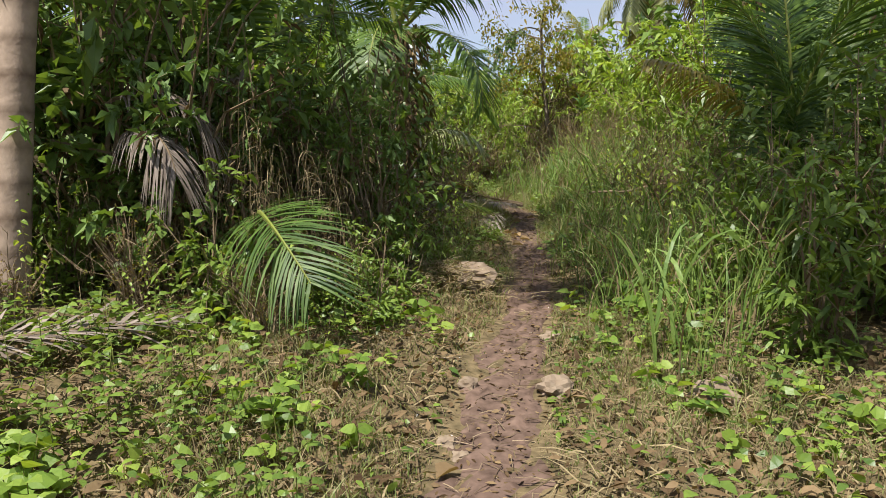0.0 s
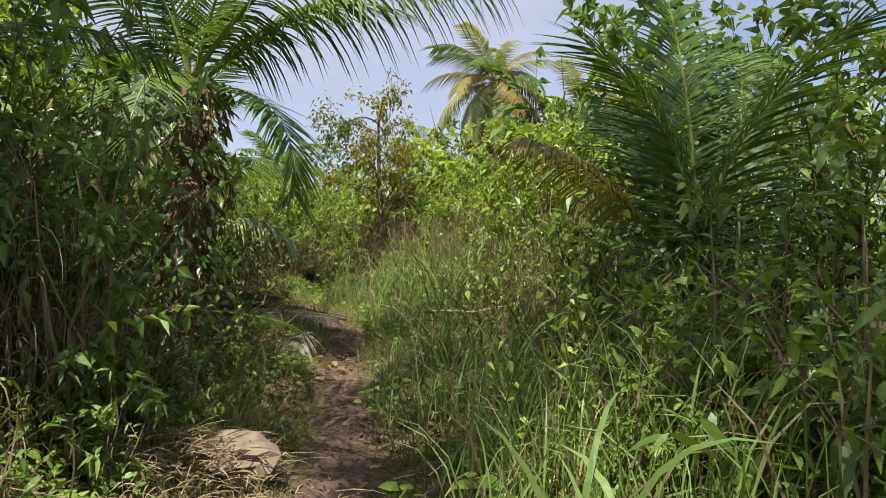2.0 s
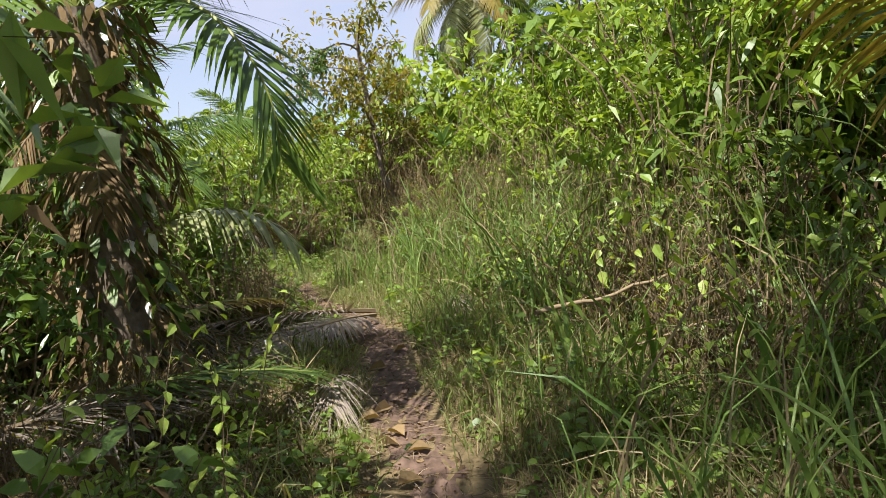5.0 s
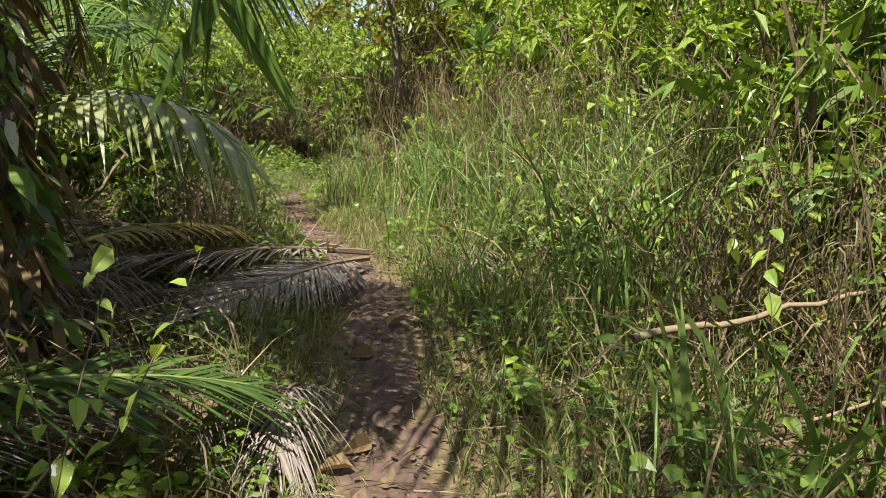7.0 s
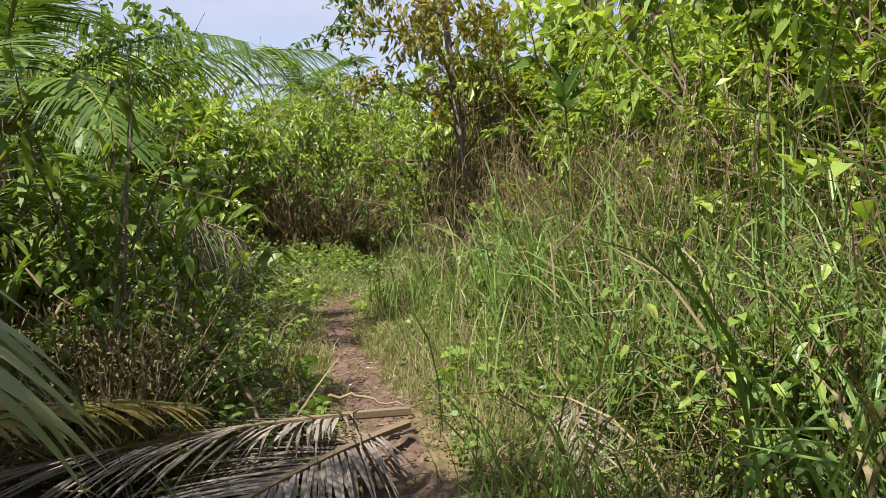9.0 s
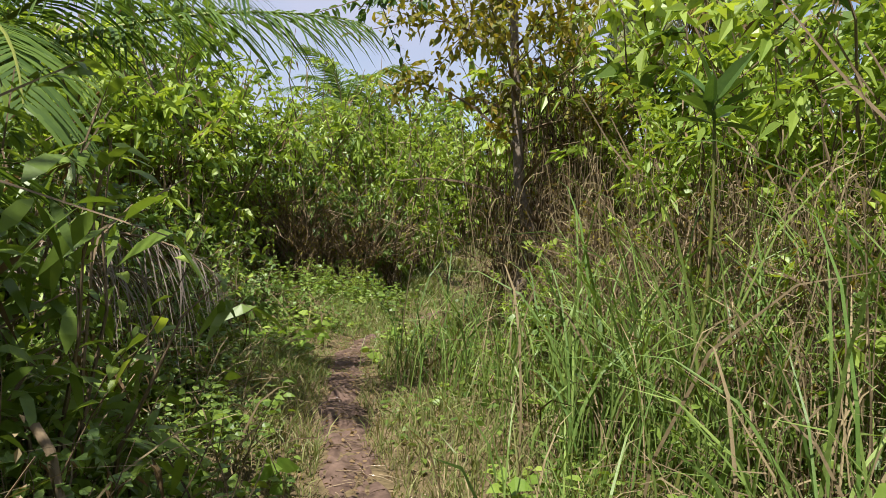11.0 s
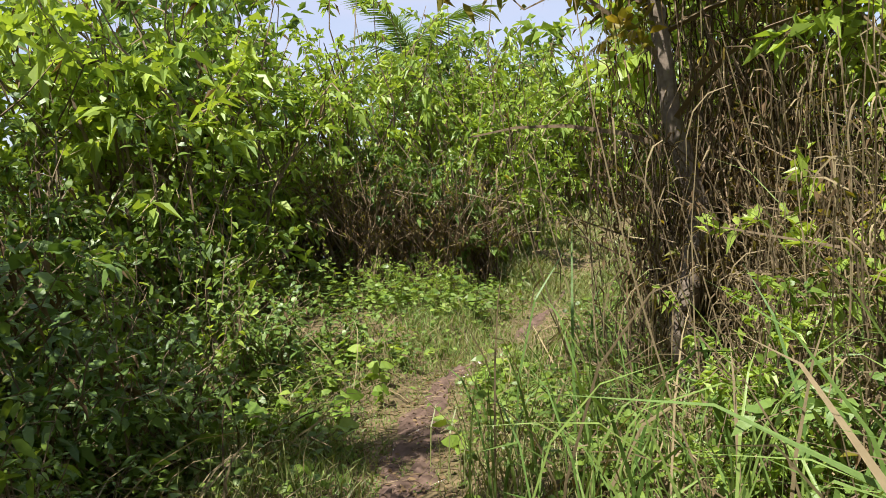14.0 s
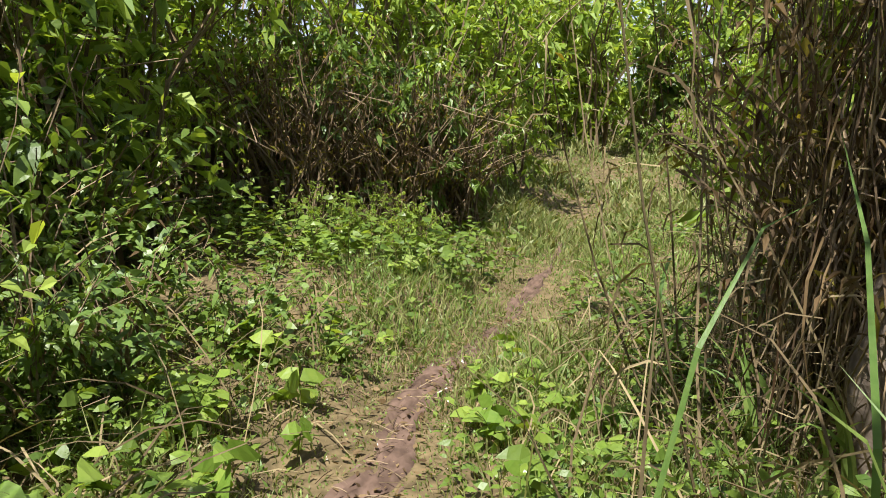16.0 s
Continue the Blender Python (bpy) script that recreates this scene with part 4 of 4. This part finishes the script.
    a = np.stack([np.cos(ang) * rad + 0.2, np.sin(ang) * rad, z], 1)
    b = a + np.stack([r.normal(0, 0.08, n), r.normal(0, 0.08, n), -r.uniform(0.2, 0.6, n)], 1)
    b[:, 2] = np.maximum(b[:, 2], 0.05)
    strips(v, bend(a, b, r.normal(0, 0.03, (n, 3)), 4), 0.01, r, r.random(n), 1)
    made("dead_vines", v, [TWIG, DEAD_LEAF], root)
    return tagged(root, "crooked tree with yellowing leaves hung with dead vines", "tree")


vine_tree(2.75, 19.2, 200)
grow(dry_reeds, [(2.95, 19.6), (3.2, 19.3), (3.4, 19.0), (3.05, 19.9), (3.5, 19.7), (3.3, 20.3), (3.7, 18.6), (3.9, 19.2), (3.6, 20.1)], 1.0, 1.25)
grow([bush_e], [(3.4, 18.6), (3.6, 19.2), (3.0, 19.7), (3.2, 20.1)], 1.2, 1.5)
grow([bush_c], [(-2.0, 14.5), (-2.7, 18.2)], 1.5, 1.6)
grow([bush_d, far_light], [(3.9, 20.8), (4.4, 19.2), (4.6, 18.0), (5.0, 16.6), (3.6, 21.8)], 1.8, 2.1)


def rosette(x, y, h):
    """A bare stem with a whorl of long broad leaves."""
    r = np.random.default_rng(44)
    w, g = Soup(), Soup()
    tubes(w, bend(np.array([[0.0, 0, -0.1]]), np.array([[0.05, 0, h]]), np.array([[0.06, 0, 0]]), 8), 0.011, 0.007, 0.5, 0, 6)
    n = 13
    ang = np.arange(n) * 2.4
    way = np.stack([np.cos(ang), np.sin(ang), np.linspace(0.1, 1.6, n)], 1)
    leaves(g, np.tile([0.05, 0, h], (n, 1)) - np.linspace(0.12, 0, n)[:, None] * [0, 0, 1], way, r.uniform(0.22, 0.36, n), 0.1, r, 0.25 + 0.3 * r.random(n), 0, 0.2, 0.2, True)
    ob = made("broad_leaved_sapling", w, [STEM], None, True)
    ob.location = gz(x, y)
    made("foliage", g, [LEAF_DARK], ob)
    tagged(ob, "slender sapling with a whorl of long broad leaves", "sapling")


rosette(2.67, 14.77, 1.85)


# ---- stones, straw mound, sticks, litter ----
def stone(x, y, size, seed, flat=0.6):
    r = np.random.default_rng(seed)
    bm = bmesh.new()
    bmesh.ops.create_icosphere(bm, subdivisions=3, radius=size)
    off = Vector(r.normal(0, 5, 3))
    for vert in bm.verts:
        d = vert.co.normalized()
        vert.co *= 1 + 0.55 * noise.noise(d * 1.4 + off) + 0.2 * noise.cell(d * 2.2 + off) + 0.14 * noise.noise(d * 5 + off)
        vert.co.z *= flat
    me = bpy.data.meshes.new("stone")
    bm.to_mesh(me)
    bm.free()
    me.attributes.new("tone", "FLOAT", "POINT").data.foreach_set("value", np.full(len(me.vertices), 0.55))
    me.materials.append(STONE)
    ob = new("stone", me)
    ob.matrix_basis = pose(x, y, float(ground_z(x, y)) + size * 0.1, 0, 0, r.random() * 360)
    tagged(ob, "pale weathered limestone lump half sunk in earth", "stone", "stones by the trail")


for i, (x, y, d) in enumerate([(0.14, 4.2, 0.07), (0.66, 4.2, 0.11), (0.78, 5.25, 0.08), (1.5, 3.95, 0.13), (0.02, 3.45, 0.05), (0.08, 3.3, 0.04), (0.22, 6.4, 0.21), (1.65, 4.1, 0.08)]):
    stone(x, y, d, 300 + i, 0.5 if d > 0.2 else 0.7)


def stick(points, r0, seed, label):
    s = Soup()
    p = np.array(points, float)
    q = np.linspace(0, len(p) - 1, 14)
    line = np.stack([np.interp(q, np.arange(len(p)), p[:, j]) for j in range(3)], 1)
    line[1:-1] += np.random.default_rng(seed).normal(0, r0 * 0.7, (12, 3))
    tubes(s, line[None], r0, r0 * 0.4, 0.7, 0, 6)
    tagged(made("dead_branch", s, [TWIG], None, True), label, "branch")


stick([(1.95, 9.9, 0.95), (2.5, 10.0, 0.97), (3.3, 9.9, 1.15)], 0.018, 1, "pale bare branch lying in the undergrowth")
stick([(2.2, 9.5, 0.7), (2.9, 9.6, 0.8), (3.4, 9.5, 0.8)], 0.008, 2, "thin bare branch in the undergrowth")
stick([(0.3, 13.6, 1.15), (0.6, 13.4, 0.8), (0.78, 13.2, 0.45)], 0.016, 3, "broken dead stalk leaning by the trail")
stick([(0.8, 14.0, 0.52), (1.15, 14.05, 0.55), (1.45, 13.9, 0.5)], 0.014, 4, "dark dead stalk lying on the trail")
stick([(-0.35, 8.4, 0.25), (-0.1, 8.9, 0.7), (0.15, 9.3, 0.95)], 0.008, 5, "thin bare twig leaning over the weeds")
stick([(-1.2, 14.6, 0.5), (-0.6, 14.9, 1.3), (-0.3, 15.0, 1.75)], 0.022, 6, "dead grey branch leaning among weeds")


def seed_heads(x, y):
    r = np.random.default_rng(9)
    s, n = Soup(), 60
    a = np.stack([r.normal(0, 0.06, n), r.normal(0, 0.06, n), np.full(n, 0)], 1)
    b = a + np.stack([r.normal(0, 0.22, n), r.normal(0, 0.22, n), r.uniform(0.45, 0.85, n)], 1)
    tubes(s, bend(a, b, r.normal(0, 0.03, (n, 3)), 4), 0.004, 0.002, 0.6)
    m = 1500
    on = r.integers(0, n, m)
    pos = b[on] + r.normal(0, 0.05, (m, 3)) - (b - a)[on] * (0.35 * r.random(m))[:, None]
    leaves(s, pos, r.normal(0, 1, (m, 3)), 0.022, 0.014, r, r.random(m), 1)
    ob = made("dry_flower_plant", s, [TWIG, STRAW])
    ob.location = gz(x, y)
    tagged(ob, "withered tan plant with dense dry flower heads", "dry plant")


seed_heads(0.2, 12.75)
s = Soup()
n = 420
a = np.stack([0.1 + rng.normal(0, 0.26, n), 6.3 + rng.normal(0, 0.2, n)], 1)
a = np.column_stack([a, ground_z(a[:, 0], a[:, 1]) + 0.1])
b = a + np.stack([rng.normal(0, 0.14, n), rng.normal(-0.06, 0.12, n), rng.uniform(-0.02, 0.05, n)], 1)
strips(s, bend(a, b, np.tile([0, 0, 0.02], (n, 1)), 4), 0.007, rng, 0.5 + 0.4 * rng.random(n))
tagged(made("straw_tuft", s, [STRAW]), "heap of pale dry straw on a stone", "straw")

# fallen leaves on the trail
s, n = Soup(), 3600
y = rng.uniform(2, 22, n)
x = trail_x(y) + rng.normal(0, 0.22, n)
pos = np.stack([x, y, ground_z(x, y) + 0.022], 1)
L = rng.uniform(0.018, 0.055, n)
leaves(s, pos, rng.normal(0, 1, (n, 3)) * [1, 1, 0.12], L, L * rng.uniform(0.25, 0.6, n), rng, 0.1 + 0.65 * rng.random(n), 0, 0.05, 0.3, False, True)
n = 1300
y = rng.uniform(2, 22, n)
x = trail_x(y) + rng.normal(0, 0.25, n)
a = np.stack([x, y, ground_z(x, y) + 0.022], 1)
b = a + rng.normal(0, 1, (n, 3)) * [0.09, 0.09, 0.006]
tubes(s, bend(a, b, np.tile([0, 0, 0.006], (n, 1)), 3), 0.0025, 0.0015, rng.random(n), 1)
tagged(made("leaf_litter", s, [DEAD_LEAF, TWIG]), "dry brown leaves and twigs strewn on the trail", "leaf litter", kind="stuff")

# dead leaves under the weeds beside the trail
s, n = Soup(), 9000
y = 2.2 + 12 * rng.random(n) ** 1.3
x = trail_x(y) + (0.3 + 2.6 * rng.random(n)) * np.where(rng.random(n) < 0.6, -1, 1)
pos = np.stack([x, y, ground_z(x, y) + rng.uniform(0.015, 0.07, n)], 1)
L = rng.uniform(0.04, 0.11, n)
leaves(s, pos, rng.normal(0, 1, (n, 3)) * [1, 1, 0.3], L, L * rng.uniform(0.2, 0.5, n), rng, 0.05 + 0.6 * rng.random(n), 0, 0.1, 0.4, False, True)
tagged(made("dead_leaf_layer", s, [DEAD_LEAF]), "layer of curled brown dead leaves under the weeds", "leaf litter", kind="stuff")

# larger dry leaves that can be told apart
for i, (x, y) in enumerate([(-0.03, 3.02), (1.02, 9.75), (0.85, 9.7), (0.98, 9.5), (1.75, 9.9), (0.95, 10.2), (1.05, 10.4), (1.2, 11.4), (0.85, 9.1), (1.35, 11.9)]):
    s = Soup()
    leaves(s, np.array([[0.0, 0, 0]]), rng.normal(0, 1, (1, 3)) * [1, 1, 0] + [0, 0, 0.1], 0.15, 0.09, rng, 0.75, 0, 0.1, 0.5, True)
    ob = made("fallen_leaf", s, [DEAD_LEAF])
    ob.location = gz(x, y, 0.03)
    tagged(ob, "large curled dry brown leaf on the trail", "leaf", "dry leaves on the trail")


# ---- carpets of low growth ----
def carpet(name, n, seed, mat, label, h, w, dry, ylim, reach, lo=0.22, thin=1.0):
    """Short blades over the ground beside the trail."""
    r = np.random.default_rng(seed)
    y = r.uniform(*ylim, n)
    d = lo * np.interp(y, [0, 13, 15, 19.5, 21.5], [1, 1, 0.75, 0.6, 0.0]) + np.abs(r.normal(0, 1, n)) * reach + 0.04 * np.sin(5 * y)
    x = trail_x(y) + d * np.where(r.random(n) < 0.5, -1, 1)
    a = np.stack([x, y, ground_z(x, y) - 0.01], 1)
    hh = h * r.uniform(0.4, 1.2, n) * (0.65 + 0.35 * np.sin(2.3 * x + 1.1 * y)) * np.clip(0.35 + d, 0, 1)
    ang = r.random(n) * 6.283
    out = hh * r.uniform(0.2, 1.0, n)
    b = a + np.stack([np.cos(ang) * out, np.sin(ang) * out, hh], 1)
    pts = bend(a, b, np.stack([-np.cos(ang) * out * 0.15, -np.sin(ang) * out * 0.15, hh * 0.15], 1), 3)
    old = r.random(n) < dry
    s = Soup()
    strips(s, pts[~old], w * r.uniform(0.6, 1.3, (~old).sum()), r, 0.15 + 0.6 * r.random((~old).sum()), 0, (0.8, 0.9, 0))
    strips(s, pts[old], w * 0.8, r, 0.2 + 0.7 * r.random(old.sum()), 1, (0.8, 0.9, 0))
    tagged(made(name, s, [mat, STRAW]), label, "grass", kind="stuff")


carpet("short_grass", 37000, 401, GRASS, "short green grass with dry blades along the trail", 0.17, 0.006, 0.25, (2.0, 27.0), 0.8)
carpet("verge_grass", 11000, 402, GRASS, "ankle-high grass at the trail's edge", 0.3, 0.008, 0.15, (7.0, 26.0), 0.5)
carpet("foreground_turf", 26000, 404, GRASS, "low dry and green turf beside the trail", 0.1, 0.006, 0.45, (2.2, 7.0), 1.3, 0.26)
carpet("lawn_grass", 28000, 403, GRASS_BLUE, "sunlit grass where the trail widens", 0.12, 0.012, 0.03, (18.0, 26.0), 1.0, 0.0)
carpet("far_lawn_grass", 16000, 405, GRASS, "sunlit grass on the rise beyond the bend", 0.25, 0.03, 0.03, (24.0, 38.0), 1.7, 0.0)

s, n = Soup(), 19000
y = rng.uniform(2, 25, n)
d = 0.3 + np.abs(rng.normal(0, 1, n)) * 1.15
x = trail_x(y) + d * np.where(rng.random(n) < 0.5, -1, 1)
keep = np.where(y < 7.5, -0.9, 0) + np.sin(3.1 * x + 1.7 * y) + np.sin(2.3 * y - 2.9 * x) + rng.normal(0, 0.6, n) > -0.5
x, y, d = x[keep], y[keep], d[keep]
n = len(x)
pos = np.stack([x, y, ground_z(x, y) + rng.uniform(0.03, 0.2, n) * np.clip(d, 0.2, 1.2)], 1)
L = rng.uniform(0.03, 0.085, n)
leaves(s, pos, rng.normal(0, 1, (n, 3)) * [1, 1, 0.25] + [0, 0, 0.15], L, L * rng.uniform(0.4, 0.75, n), rng, 0.15 + 0.65 * rng.random(n), 0, 0.3, 0.2, False, True)
tagged(made("ground_weeds", s, [LEAF]), "carpet of small green weed leaves on the ground", "weeds", kind="stuff")

s, n = Soup(), 20000
y = 2 + 22 * rng.random(n) ** 1.8
d = 0.3 + rng.random(n) * 3.0
x = trail_x(y) + d * np.where(rng.random(n) < 0.5, -1, 1)
a = np.stack([x, y, ground_z(x, y) + 0.02], 1)
b = a + rng.normal(0, 1, (n, 3)) * [0.12, 0.12, 0.03]
strips(s, bend(a, b, np.tile([0, 0, 0.02], (n, 1)), 3), 0.009, rng, rng.random(n), 0, (0.8, 1, 0))
tagged(made("dry_litter", s, [STRAW]), "grey dry blades and leaf shreds on the ground", "leaf litter", kind="stuff")

# tangle of dry stems in the undergrowth
s, n = Soup(), 3000
y = rng.uniform(5.5, 21, n)
d = np.where(rng.random(n) < 0.6, 0.6 + 1.9 * rng.random(n), 0.5 + 1.3 * rng.random(n))
x = trail_x(y) + d * np.where(rng.random(n) < 0.55, 1, -1)
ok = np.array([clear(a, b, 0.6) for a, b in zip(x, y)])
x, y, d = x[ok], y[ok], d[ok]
n = len(x)
a = np.stack([x, y, ground_z(x, y)], 1)
ang, L = rng.random(n) * 6.283, rng.uniform(0.2, 0.75, n)
b = a + np.stack([np.cos(ang) * L, np.sin(ang) * L, L * rng.uniform(-0.1, 0.9, n)], 1)
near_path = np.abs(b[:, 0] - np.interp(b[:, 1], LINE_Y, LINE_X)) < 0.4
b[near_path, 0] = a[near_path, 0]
strips(s, bend(a, b, np.stack([rng.normal(0, 0.04, n), rng.normal(0, 0.04, n), L * 0.2], 1), 5), rng.uniform(0.005, 0.012, n), rng, rng.random(n), 0, (1, 1, 0.8, 0.5))
tagged(made("dry_tangle", s, [STRAW]), "tangle of thin dry stems in the undergrowth", "dry stems", kind="stuff")

# scrub that goes on around the place
s, n = Soup(), 34000
ang, rad = rng.random(n) * 6.283, 9 + 60 * rng.random(n) ** 1.6
clump = np.floor(rng.random(n) * 800)
cr = np.random.default_rng(3)
ca, cd, ch = cr.random(800) * 6.283, 10 + 45 * cr.random(800) ** 1.3, cr.uniform(0.8, 2.6, 800)
i = clump.astype(int)
pos = np.stack([1 + np.cos(ca[i]) * cd[i] + rng.normal(0, 0.9, n), 13 + np.sin(ca[i]) * cd[i] * 1.2 + rng.normal(0, 0.9, n), ch[i] * rng.random(n) ** 0.7 + 0.15], 1)
far_off = (np.abs(pos[:, 0] - 2) > 8.5) | (pos[:, 1] < -6) | (pos[:, 1] > 35)
pos = pos[far_off]
n = len(pos)
pos[:, 2] += ground_z(pos[:, 0], pos[:, 1])
leaves(s, pos, rng.normal(0, 1, (n, 3)), rng.uniform(0.25, 0.5, n), rng.uniform(0.12, 0.25, n), rng, 0.2 + 0.6 * rng.random(n), 0)
tagged(made("surrounding_scrub", s, [LEAF]), "low green scrub spreading around the trail", "scrub", kind="stuff")

for o in [far_dark, far_light, bush_a, bush_b, bush_c, bush_d, bush_e, bush_f, *tall_grass, *mid_grass, *broad_grass, *weeds, *dry_reeds, *reed_grass, *climbers]:
    drop_first(o)
